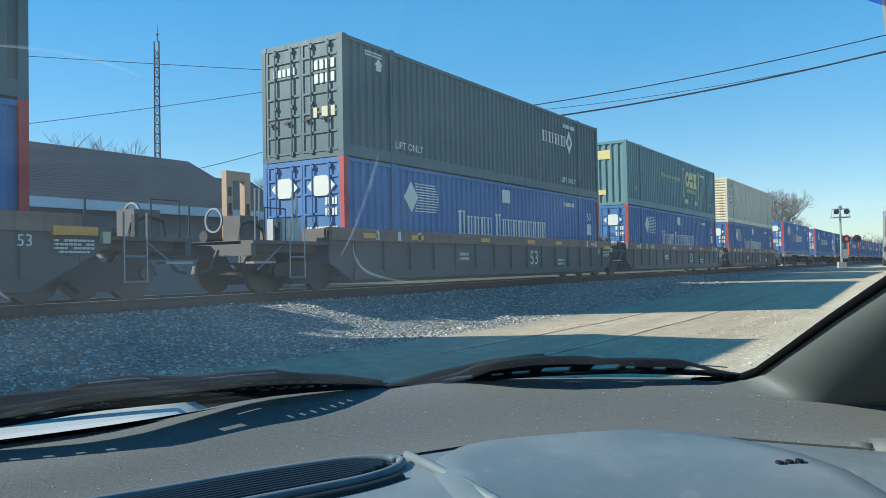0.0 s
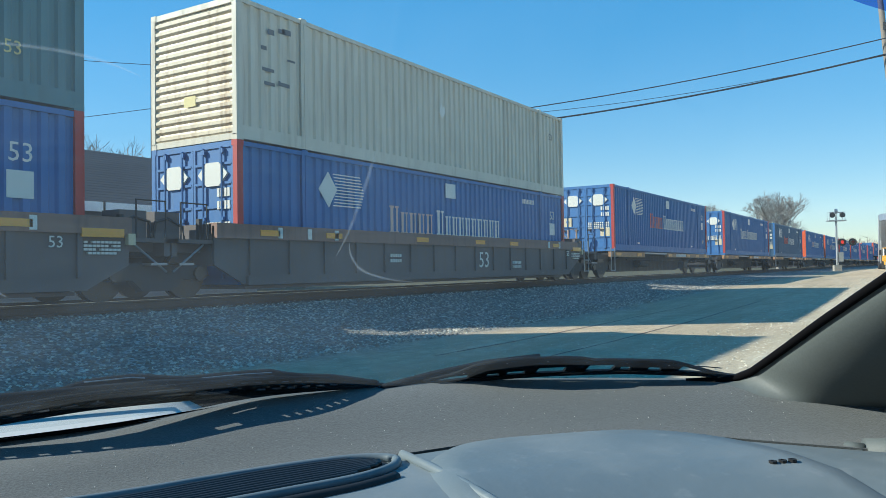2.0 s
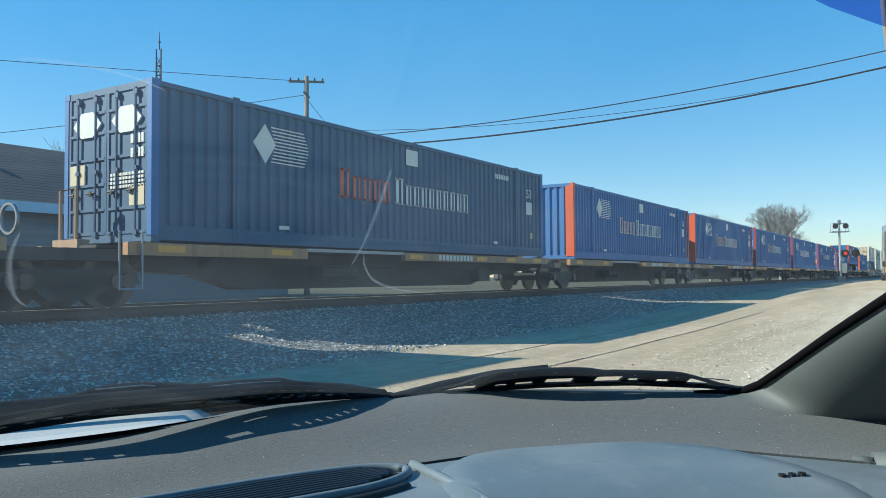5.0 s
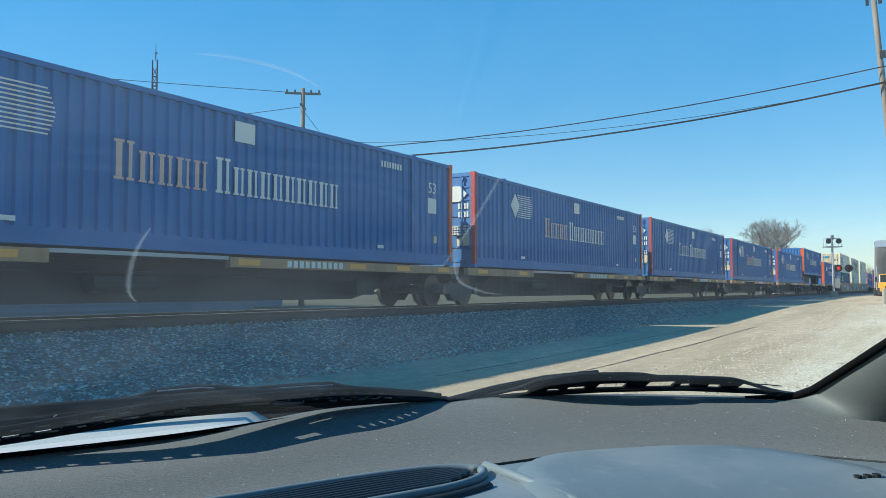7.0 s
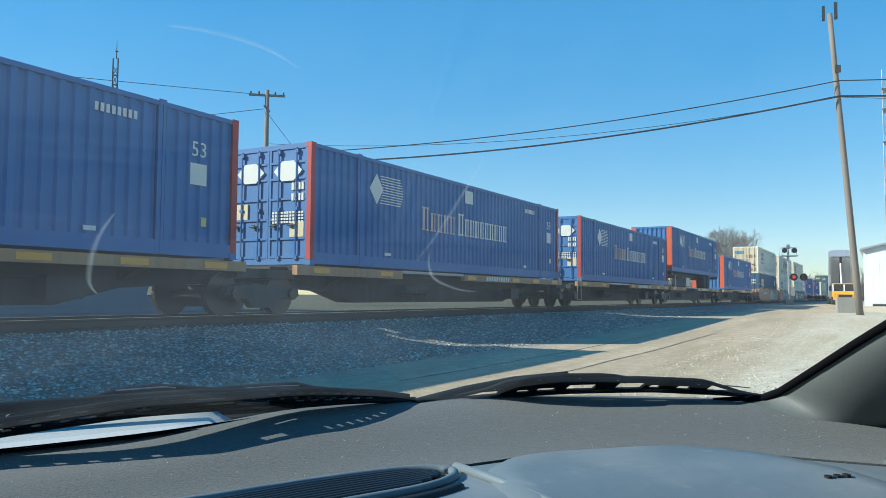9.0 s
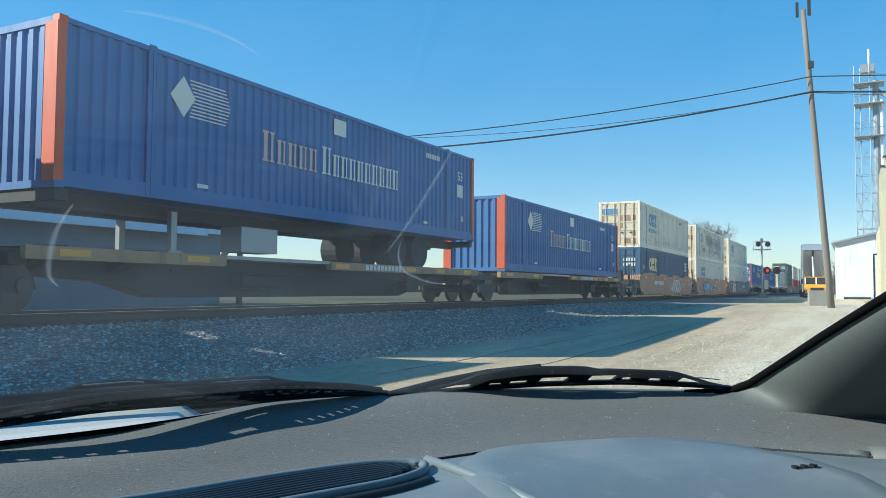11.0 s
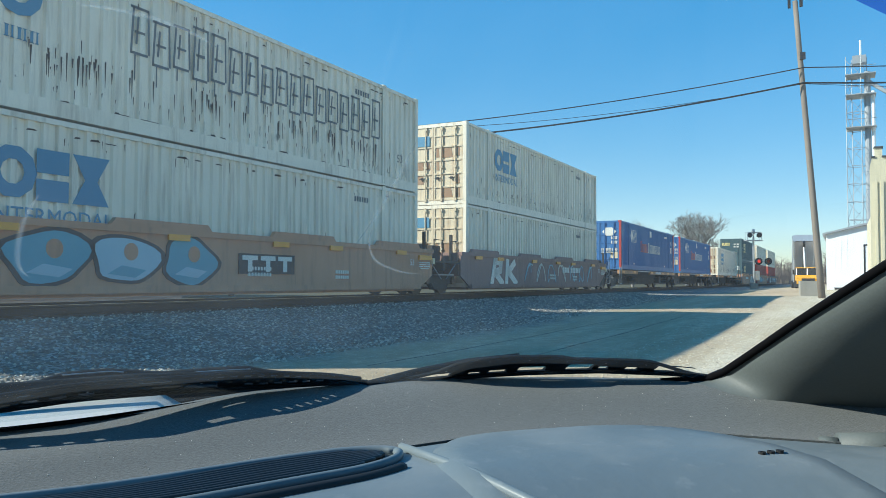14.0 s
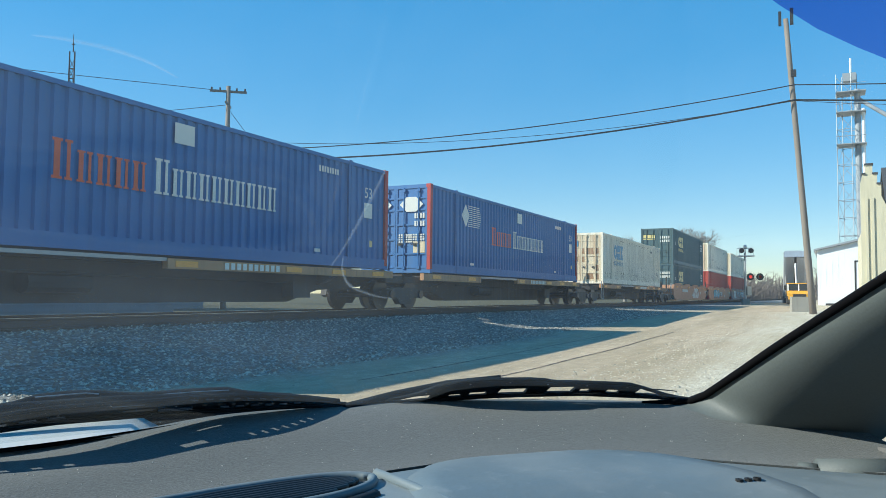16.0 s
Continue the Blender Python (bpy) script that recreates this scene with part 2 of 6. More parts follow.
def ground_material():
    m, t, b = nodes_of("gravel_and_dirt")
    c = t.nodes.new("ShaderNodeTexCoord")
    sep = t.nodes.new("ShaderNodeSeparateXYZ")
    t.links.new(c.outputs["Object"], sep.inputs[0])
    big = noise_node(t, 0.35, 5, c.outputs["Object"], 0.6)
    wob = t.nodes.new("ShaderNodeMath")
    wob.operation = "MULTIPLY_ADD"
    wob.inputs[1].default_value = 2.6
    t.links.new(big.outputs["Fac"], wob.inputs[0])
    t.links.new(sep.outputs["Y"], wob.inputs[2])

    def band(a, b2):
        r = t.nodes.new("ShaderNodeMapRange")
        r.interpolation_type = "SMOOTHSTEP"
        r.inputs["From Min"].default_value, r.inputs["From Max"].default_value = a, b2
        t.links.new(wob.outputs[0], r.inputs["Value"])
        return r.outputs["Result"]

    mid = noise_node(t, 3.0, 6, c.outputs["Object"], 0.7)
    fine = noise_node(t, 40, 4, c.outputs["Object"], 0.7)
    peb = t.nodes.new("ShaderNodeTexVoronoi")
    peb.inputs["Scale"].default_value = 22
    t.links.new(c.outputs["Object"], peb.inputs["Vector"])
    peb2 = t.nodes.new("ShaderNodeTexVoronoi")
    peb2.inputs["Scale"].default_value = 45
    t.links.new(c.outputs["Object"], peb2.inputs["Vector"])
    white = ramp_node(t, peb2.outputs["Color"], [(0.05, (0.34, 0.28, 0.20)), (0.40, (0.60, 0.515, 0.385)), (0.95, (0.80, 0.71, 0.55))]).outputs["Color"]
    white = mix_node(t, ramp_node(t, mid.outputs["Fac"], [(0.45, (0, 0, 0)), (0.7, (0.7, 0.7, 0.7))]).outputs["Color"], white, (0.40, 0.33, 0.24))
    tan = ramp_node(t, mid.outputs["Fac"], [(0.3, (0.37, 0.275, 0.18)), (0.7, (0.62, 0.475, 0.32))]).outputs["Color"]
    tan = mix_node(t, ramp_node(t, fine.outputs["Fac"], [(0.55, (0, 0, 0)), (0.8, (0.6, 0.6, 0.6))]).outputs["Color"], tan, (0.26, 0.22, 0.17))
    lane = noise_node(t, 1.0, 5, mapped(t, (0.10, 1.1, 1.0), False), 0.6)
    tracks = ramp_node(t, lane.outputs["Fac"], [(0.42, (0, 0, 0)), (0.62, (0.75, 0.75, 0.75))]).outputs["Color"]
    white = mix_node(t, tracks, white, (0.47, 0.37, 0.235))
    tan = mix_node(t, tracks, tan, (0.34, 0.265, 0.165))
    stone = ramp_node(t, peb.outputs["Color"], [(0.1, (0.085, 0.08, 0.072)), (0.6, (0.20, 0.19, 0.175)), (0.95, (0.48, 0.47, 0.44))]).outputs["Color"]
    col = mix_node(t, band(2.5, 4.4), white, tan)
    col = mix_node(t, band(7.4, 9.4), col, stone)
    # ground beyond the track, coloured dark to stand in for shade under the cars
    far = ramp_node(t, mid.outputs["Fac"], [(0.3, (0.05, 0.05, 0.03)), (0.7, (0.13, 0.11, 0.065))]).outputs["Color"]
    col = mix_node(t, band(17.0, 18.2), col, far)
    t.links.new(col, b.inputs["Base Color"])
    b.inputs["Roughness"].default_value = 0.95
    b.inputs["Specular IOR Level"].default_value = 0.2
    h = mix_node(t, 0.5, peb.outputs["Distance"], fine.outputs["Fac"])
    bump(t, b, h, 0.6, 0.03)
    return m


def build_ground():
    xs = [-3000, -800, -200, -80, -40] + [-30 + 2 * i for i in range(56)] + [90, 110, 140, 200, 400, 1000, 3000]
    ys = [-3000, -600, -150, -60, -30, -15, -8, -4, -2] + [0.8 * i for i in range(10)] + [8 + 0.35 * i for i in range(30)] + [19, 22, 30, 45, 80, 200, 700, 3000]
    s = Shape().grid([[(x, y, ground_z(x, y)) for x in xs] for y in ys])
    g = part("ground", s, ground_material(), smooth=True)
    tagged(g, "pale gravel and tan dirt lot beside grey ballast", "ground", kind="structure")


def build_seams():
    """Two joints that run along the concrete apron."""
    for y, x0, x1 in ((5.73, 9.0, 22.0), (4.29, 9.0, 24.0)):
        n = 60
        rnd = random.Random(int(y * 10))
        rows = []
        for i in range(n):
            x = x0 + (x1 - x0) * i / (n - 1)
            d = 0.05 * noise.noise((x * 0.4, y, 0))
            w = 0.010 + 0.012 * rnd.random()
            rows.append([(x, y + d - w, ground_z(x, y) + 0.006), (x, y + d + w, ground_z(x, y) + 0.006)])
        tagged(part("ground_seam", Shape().grid(rows), "rust"), "dark joint in the dirt-covered slab", "seam", kind="structure")


def stone_field(name, label, count, xr, yr, size, mat, seed):
    rnd = random.Random(seed)
    s = Shape()
    for _ in range(count):
        x, y = xr[0] + (xr[1] - xr[0]) * rnd.random() ** 1.4, rnd.uniform(*yr)
        r = rnd.uniform(*size)
        z = ground_z(x, y)
        a = rnd.random() * 6.28
        ca, sa = math.cos(a), math.sin(a)
        sx, sy, sz = r * rnd.uniform(0.7, 1.4), r * rnd.uniform(0.6, 1.1), r * rnd.uniform(0.5, 0.9)
        p = []
        for px, py, pz in ((1, 0.2, 0.1), (0.1, 1, -0.1), (-1, 0.1, 0.2), (-0.2, -1, 0), (0.25, 0.2, 1), (-0.3, -0.2, 0.9)):
            qx, qy = px * sx, py * sy
            p.append((x + qx * ca - qy * sa, y + qx * sa + qy * ca, z + pz * sz))
        s.add(p, [(0, 1, 4), (1, 2, 5), (1, 5, 4), (2, 3, 5), (3, 0, 4), (3, 4, 5)])
    return tagged(part(name, s, mat), label, "gravel", kind="stuff")


def build_track():
    def rail(y):
        s = Shape()
        prof = [(-0.07, 0.52), (0.07, 0.52), (0.07, 0.535), (0.012, 0.55), (0.012, 0.655), (0.036, 0.665), (0.036, 0.695), (0.026, 0.70), (-0.026, 0.70),
                (-0.036, 0.695), (-0.036, 0.665), (-0.012, 0.655), (-0.012, 0.55), (-0.07, 0.535)]
        s.prism([(y + a, z) for a, z in prof], -300, 600, "x")
        r = part("rail", s, "rust")
        part("running_surface", Shape().box(-300, y - 0.027, 0.699, 600, y + 0.027, 0.7035), "rail", r, "polished bright top of the rail")
        return tagged(r, "rusty steel rail with a bright worn head", "rail", "rails of the track")

    for k in (-0.7525, 0.7525):
        rail(YC + k)
    tie = part("tie", Shape().box(-0.115, -1.3, -0.17, 0.115, 1.3, 0.0), "tie", at=pose(-6, YC, 0.525))
    tagged(tie, "dark creosoted timber tie under the rails", "railway tie", "ties of the track")
    rnd = random.Random(4)
    for i in range(1, 150):
        copy_thing(tie, pose(-6 + 0.53 * i, YC + rnd.uniform(-0.04, 0.04), 0.525 + rnd.uniform(-0.01, 0.008), 0, 0, rnd.uniform(-1.5, 1.5)))


# ---- containers ----
CL, CW, CH, PI40 = 16.154, 2.59, 2.896, 1.98


def rounded(x0, z0, x1, z1, r):
    pts = []
    for cx, cz, a0 in ((x1 - r, z1 - r, 0), (x0 + r, z1 - r, 90), (x0 + r, z0 + r, 180), (x1 - r, z0 + r, 270)):
        for k in range(4):
            a = radians(a0 + 30 * k)
            pts.append((cx + r * math.cos(a), cz + r * math.sin(a)))
    return pts


def corrugated(s, a0, a1, z0, z1, y, out, pitch=0.278, depth=0.050, axis="x"):
    """A sheet of trapezoid waves between a0 and a1, its crests at y, its valleys behind."""
    n = max(1, round((a1 - a0) / pitch))
    p = (a1 - a0) / n
    line = []
    for i in range(n):
        for u, d in ((0.0, 0), (0.40, 0), (0.52, 1), (0.88, 1)):
            line.append((a0 + (i + u) * p, y - out * depth * d))
    line.append((a1, y))
    if axis == "x":
        s.grid([[(a, b, z) for a, b in line] for z in (z0, z1)])
    else:
        s.grid([[(b, a, z) for a, b in line] for z in (z0, z1)])


def container_shell(body, post, end_style, roof=None, label_body=""):
    """The steel box: side sheets, rails, posts, roof, floor, doors or a closed end."""
    c = new("container")
    s = Shape()
    for y, out in ((0.03, -1), (CW - 0.03, 1)):
        for a, b in ((0.14, PI40 - 0.125), (PI40 + 0.125, CL - PI40 - 0.125), (CL - PI40 + 0.125, CL - 0.14)):
            corrugated(s, a, b, 0.28, CH - 0.10, y, out)
        for x in (PI40, CL - PI40):
            s.box(x - 0.14, y - out * 0.06 - 0.004, 0.28, x + 0.14, y - out * 0.06 + 0.004, CH - 0.10)
    part("side_wall", s, body, c, label_body)
    s = Shape()
    for y0, y1 in ((0.006, 0.11), (CW - 0.11, CW - 0.006)):
        s.box(0.12, y0, CH - 0.11, CL - 0.12, y1, CH - 0.02)
    part("top_rail", s, body, c)
    s = Shape()
    for y0, y1 in ((0.004, 0.12), (CW - 0.12, CW - 0.004)):
        s.box(0.12, y0, 0.03, CL - 0.12, y1, 0.30)
    s.box(0.1, 0.12, 0.05, CL - 0.1, CW - 0.12, 0.2)
    part("bottom_rail", s, body, c)
    s = Shape()
    rows = []
    for i in range(59):
        x = 0.1 + (CL - 0.2) * i / 58
        rows.append([(x, 0.08, CH - (0.03 if i % 2 else 0.045)), (x, CW - 0.08, CH - (0.03 if i % 2 else 0.045))])
    s.grid(rows)
    part("roof", s, roof or body, c)
    for x in (0.0, CL - 0.16):
        for y in (0.0, CW - 0.12):
            tone = body if post == "red" and y > 1 else post
            deep_y = 0.32 if post == "orange" and x == 0.0 else 0.12
            y = min(y, CW - deep_y)
            part("corner_post", Shape().box(x - (0.02 if deep_y > 0.2 else 0.0), y, 0.10, x + 0.16, y + deep_y, CH - 0.11), tone, c)
    for x in (PI40 - 0.09, CL - PI40 - 0.09):
        for y in (-0.002, CW - 0.11):
            part("lift_post", Shape().box(x, y, 0.03, x + 0.07, y + 0.112, CH - 0.02).box(x + 0.11, y, 0.03, x + 0.18, y + 0.112, CH - 0.02)
                 .box(x + 0.02, y + 0.012, 0.03, x + 0.16, y + 0.1, CH - 0.02), body, c)
            part("corner_casting", Shape().box(x, y - 0.004, CH - 0.10, x + 0.18, y + 0.118, CH + 0.012), body, c)
    for x in (0.0, CL - 0.178):
        for y in (-0.003, CW - 0.157):
            for z in (0.0, CH - 0.115):
                part("corner_casting", Shape().box(x, y, z, x + 0.178, y + 0.16, z + 0.117), post if z and (post != "red" or y < 1) else body, c)
    # the end that faces along the track
    if end_style == "doors":
        for k in (0, 1):
            y0 = 0.13 + k * 1.17
            y1 = y0 + 1.155
            d = Shape().box(0.035, y0, 0.14, 0.07, y1, CH - 0.13)
            for z in (0.16, 0.60, 1.07, 1.55, 2.03, 2.42):
                d.prism([(y0 + 0.03, z), (y1 - 0.03, z), (y1 - 0.06, z + 0.05), (y0 + 0.06, z + 0.05)], 0.005, 0.04, "x")
            for y in (y0, y1 - 0.06):
                d.box(0.012, y, 0.14, 0.04, y + 0.06, CH - 0.13)
            door = part("door", d, body if body != "white" else "rustwhite", c)
            for y in (y0 + 0.30, y0 + 0.84):
                part("lock_bar", Shape().tube([(-0.012, y, 0.12), (-0.012, y, CH - 0.11)], 0.022, 6)
                     .box(-0.03, y - 0.05, 0.13, 0.02, y + 0.05, 0.22).box(-0.03, y - 0.05, CH - 0.24, 0.02, y + 0.05, CH - 0.15)
                     .box(-0.03, y - 0.05, 1.30, 0.02, y + 0.05, 1.37), body if body != "white" else "rustwhite", door, "painted lock bar")
                part("door_handle", Shape().tube([(-0.03, y, 0.95), (-0.035, y + 0.24, 0.93)], 0.016, 6).box(-0.04, y + 0.1, 0.89, 0.01, y + 0.18, 0.98), "dark", door)
        part("header", Shape().box(0.01, 0.1, CH - 0.13, 0.12, CW - 0.1, CH - 0.01), body, c)
        part("sill", Shape().box(0.01, 0.1, 0.01, 0.12, CW - 0.1, 0.14), body, c)
    elif end_style == "slats":
        s = Shape()
        n = 15
        for i in range(n):
            z = 0.14 + (CH - 0.28) * i / n
            h = (CH - 0.28) / n
            s.prism([(0.05, z), (0.012, z + 0.04), (0.012, z + h * 0.6), (0.05, z + h * 0.75), (0.06, z + h), (0.09, z + h), (0.09, z)], 0.11, CW - 0.11, "y")
        part("end_wall", s, "rustwhite", c, "horizontally ribbed rust-stained end")
        part("header", Shape().box(0.01, 0.1, CH - 0.13, 0.12, CW - 0.1, CH - 0.01).box(0.01, 0.1, 0.01, 0.12, CW - 0.1, 0.14), body, c)
    else:
        s = Shape()
        corrugated(s, 0.11, CW - 0.11, 0.14, CH - 0.12, 0.03, -1, 0.29, 0.05, "y")
        part("end_wall", s, body, c)
        part("header", Shape().box(0.01, 0.1, CH - 0.13, 0.12, CW - 0.1, CH - 0.01).box(0.01, 0.1, 0.01, 0.12, CW - 0.1, 0.14), body, c)
    s = Shape()
    corrugated(s, 0.11, CW - 0.11, 0.14, CH - 0.12, CL - 0.04, 1, 0.29, 0.045, "y")
    part("far_end_wall", s, body, c)
    part("floor", Shape().box(0.1, 0.1, 0.2, CL - 0.1, CW - 0.1, 0.23), "dark", c)
    return c


FRONT = 0.024    # lettering lies on the crests of the sheet


def slab(name, outline, mat, c, label=""):
    return part(name, Shape().prism(outline, FRONT - 0.001, FRONT + 0.004), mat, c, label)


def rect(x0, z0, x1, z1):
    return [(x0, z0), (x1, z0), (x1, z1), (x0, z1)]


def letter_bars(c, x0, x1, z0, z1, heights, mat, name="name_bar"):
    """A brand name as a row of plain shapes: a heavy and a light bar with feet for each character."""
    n = sum(1.25 if h > 1 else 1 for h in heights)
    w = (x1 - x0) / n
    x = x0
    for i, h in enumerate(heights):
        k = w * (1.25 if h > 1 else 1)
        a, top = x + 0.06 * k, z0 + (z1 - z0) * h
        foot = (top - z0) * 0.07
        s = Shape()
        for r in (rect(a + 0.08 * k, z0, a + 0.32 * k, top), rect(a, z0, a + 0.40 * k, z0 + foot), rect(a, top - foot, a + 0.40 * k, top)):
            s.prism(r, FRONT - 0.001, FRONT + 0.004)
        for r in (rect(a + 0.58 * k, z0, a + 0.72 * k, top), rect(a + 0.50 * k, z0, a + 0.80 * k, z0 + foot), rect(a + 0.50 * k, top - foot, a + 0.80 * k, top)):
            s.prism(r, FRONT - 0.001, FRONT + 0.004)
        part(name, s, mat, c)
        x += k


def small_bars(c, x0, z0, n, w, h, mat, rows=1, face="side"):
    s = Shape()
    for r in range(rows):
        for i in range(n):
            if face == "side":
                s.prism(rect(x0 + i * w, z0 - r * h * 1.5, x0 + i * w + w * 0.62, z0 + h - r * h * 1.5), FRONT - 0.001, FRONT + 0.004)
            else:
                s.prism(rect(x0 + i * w, z0 - r * h * 1.5, x0 + i * w + w * 0.62, z0 + h - r * h * 1.5), 0.002, 0.034, "x")
    tagged(part("code_bar", s, mat, c, "unreadable white code"), kind="stuff")


def hexagon(y, z, w, h):
    return [(y - w, z), (y - w * 0.42, z + h), (y + w * 0.42, z + h), (y + w, z), (y + w * 0.42, z - h), (y - w * 0.42, z - h)]


def blue_container(name_mat, end="doors", post="red", body="blue"):
    c = container_shell(body, post, end)
    # shining diamond with trailing lines
    slab("diamond_mark", [(2.45, 2.10), (2.78, 2.52), (3.10, 2.12), (2.80, 1.70)], "decal", c, "white diamond mark")
    s = Shape()
    for i in range(11):
        z = 1.74 + 0.072 * i
        x0 = 2.92 + abs(z - 2.1) * -0.35 + 0.16
        x1 = 4.1 - 0.5 * abs(z - 2.08) ** 1.3
        s.prism([(x0, z), (x1, z), (x1, z + 0.026), (x0, z + 0.026)], FRONT - 0.001, FRONT + 0.004)
    part("mark_lines", s, "decal", c, "white trailing lines")
    letter_bars(c, 5.12, 7.22, 1.20, 1.80, [1.15, 0.92, 0.92, 0.92, 0.92], name_mat)
    letter_bars(c, 7.35, 11.10, 1.20, 1.80, [1.15, 0.92, 0.92, 0.92, 0.92, 0.92, 0.92, 0.92, 0.92, 0.92], "decal")
    slab("placard", rect(7.86, 2.27, 8.40, 2.68), "decal", c, "blank white placard")
    small_bars(c, 12.75, 2.42, 8, 0.115, 0.15, "decal")
    lettering("53", 0.42, "decal", pose(15.12, FRONT, 1.98, 90), c, "number")
    slab("placard", rect(14.90, 1.42, 15.32, 1.84), "decal", c, "blank white placard")
    slab("sticker", rect(15.2, 0.62, 15.34, 0.80), "decal_yellow", c)
    slab("sticker", rect(3.2, 0.36, 3.5, 0.44), "decal", c)
    slab("sticker", rect(12.6, 0.36, 12.85, 0.44), "decal", c)
    if end == "doors":
        for k in (0, 1):
            y = 0.13 + k * 1.17 + 0.57
            part("hexagon_mark", Shape().prism(hexagon(y, 2.24, 0.43, 0.24), -0.008, 0.034, "x"), "decal", c, "white hexagon mark")
        part("sticker", Shape().prism(rect(0.2, 0.66, 0.62, 1.02), 0.002, 0.034, "x"), "label_tan", c)
        part("sticker", Shape().prism(rect(1.95, 1.12, 2.4, 1.5), 0.002, 0.034, "x"), "label_tan", c)
        small_bars(c, 0.22, 1.78, 4, 0.1, 0.17, "decal", 2, "end")
        small_bars(c, 0.22, 1.22, 6, 0.09, 0.05, "decal", 4, "end")
        small_bars(c, 0.75, 1.22, 5, 0.09, 0.05, "decal", 4, "end")
    return c


def big_mark(c, x0, z0, w, h, mat):
    """Three heavy shapes in a row: a ring, a pair of stacked bars, an hourglass."""
    k = w / 3.1
    part("emblem", Shape().disc((x0 + k * 0.52, z0 + h / 2), h * 0.5, FRONT - 0.001, FRONT + 0.004, "y", 10, h * 0.24)
         .prism(rect(x0 + k * 1.1, z0, x0 + k * 1.95, z0 + h * 0.42), FRONT - 0.001, FRONT + 0.004)
         .prism(rect(x0 + k * 1.1, z0 + h * 0.54, x0 + k * 1.95, z0 + h), FRONT - 0.001, FRONT + 0.004)
         .prism([(x0 + k * 2.05, z0), (x0 + k * 3.1, z0), (x0 + k * 2.75, z0 + h / 2), (x0 + k * 3.1, z0 + h), (x0 + k * 2.05, z0 + h), (x0 + k * 2.4, z0 + h / 2)], FRONT - 0.001, FRONT + 0.004), mat, c, "faded block emblem")


def slate_container():
    c = container_shell("slate", "slate", "doors")
    letter_bars(c, 10.9, 13.0, 1.75, 2.15, [0.95] * 4, "decal")
    slab("emblem", [(13.0, 1.95), (13.3, 2.38), (13.6, 1.95), (13.3, 1.52)], "decal", c)
    slab("emblem_centre", [(13.16, 1.95), (13.3, 2.14), (13.44, 1.95), (13.3, 1.76)], "slate", c).location.y = -0.004
    small_bars(c, 12.8, 2.45, 9, 0.12, 0.14, "decal")
    lettering("LIFT ONLY", 0.27, "decal", pose(2.75, FRONT, 0.42, 90), c)
    lettering("LIFT ONLY", 0.27, "decal", pose(13.2, FRONT, 0.42, 90), c)
    slab("arrow", [(1.35, 2.25), (1.55, 2.25), (1.55, 2.4), (1.62, 2.4), (1.45, 2.56), (1.28, 2.4), (1.35, 2.4)], "decal", c)
    small_bars(c, 0.9, 2.64, 10, 0.07, 0.05, "decal", 2)
    small_bars(c, 0.25, 2.12, 4, 0.17, 0.22, "decal", 2, "end")
    small_bars(c, 1.5, 2.10, 5, 0.15, 0.18, "decal", 1, "end")
    part("sticker", Shape().prism(rect(0.25, 0.98, 0.65, 1.22), 0.002, 0.034, "x"), "label_tan", c)
    part("sticker", Shape().prism(rect(0.8, 0.98, 1.0, 1.22), 0.002, 0.034, "x"), "label_tan", c)
    return c


def green_container():
    c = container_shell("green", "green", "waves")
    part("yellow_panel", Shape().prism(rect(0.75, 2.1, 2.1, 2.5), 0.02, 0.028, "x"), "decal_yellow", c, "yellow panel")
    part("sticker", Shape().prism(rect(1.0, 0.5, 1.5, 0.72), 0.02, 0.028, "x"), "decal_yellow", c)
    big_mark(c, 9.62, 1.52, 2.35, 0.86, "decal_yellow")
    lettering("INTERMODAL", 0.34, "decal_yellow", pose(10.8, FRONT, 1.20, 90), c)
    lettering("How tomorrow moves", 0.36, "decal_yellow", pose(6.9, FRONT, 1.72, 90), c)
    for x0, x1, d in ((9.1, 9.42, 1), (12.1, 12.42, -1)):
        e = x0 if d > 0 else x1
        slab("bracket", rect(min(e, e + d * 0.1), 0.95, max(e, e + d * 0.1), 2.5), "decal_yellow", c)
        slab("bracket", rect(x0, 2.4, x1, 2.5), "decal_yellow", c)
        slab("bracket", rect(x0, 0.95, x1, 1.05), "decal_yellow", c)
    for x in (9.6, 9.95, 11.6, 11.95):
        part("dot", Shape().disc((x, 0.72), 0.14, FRONT - 0.001, FRONT + 0.004), "decal_yellow", c)
    small_bars(c, 12.7, 2.3, 8, 0.12, 0.15, "decal")
    lettering("53", 0.3, "decal_yellow", pose(15.0, FRONT, 0.7, 90), c, "number")
    lettering("53", 0.3, "decal_yellow", pose(1.2, FRONT, 0.7, 90), c, "number")
    return c


def beige_container():
    c = container_shell("beige", "beige", "slats")
    s = Shape()
    rnd = random.Random(3)
    for i in range(9):
        x, z = rnd.uniform(0.4, 1.7), rnd.uniform(1.2, 2.6)
        s.prism(rect(x, z, x + rnd.uniform(0.05, 0.35), z + rnd.uniform(0.03, 0.12)), FRONT - 0.001, FRONT + 0.004)
    part("scuff", s, "decal_grey", c, "rusty scrape marks")
    slab("flame_mark", [(7.6, 1.75), (7.75, 1.6), (7.9, 1.78), (7.86, 2.0), (7.78, 1.9), (7.7, 2.02)], "decal", c)
    lettering("53", 0.32, "decal_grey", pose(15.1, FRONT, 1.95, 90), c, "number")
    part("stain", Shape().prism(rect(1.2, 0.8, 1.55, 1.02), 0.005, 0.011, "x"), "decal_yellow", c)
    return c


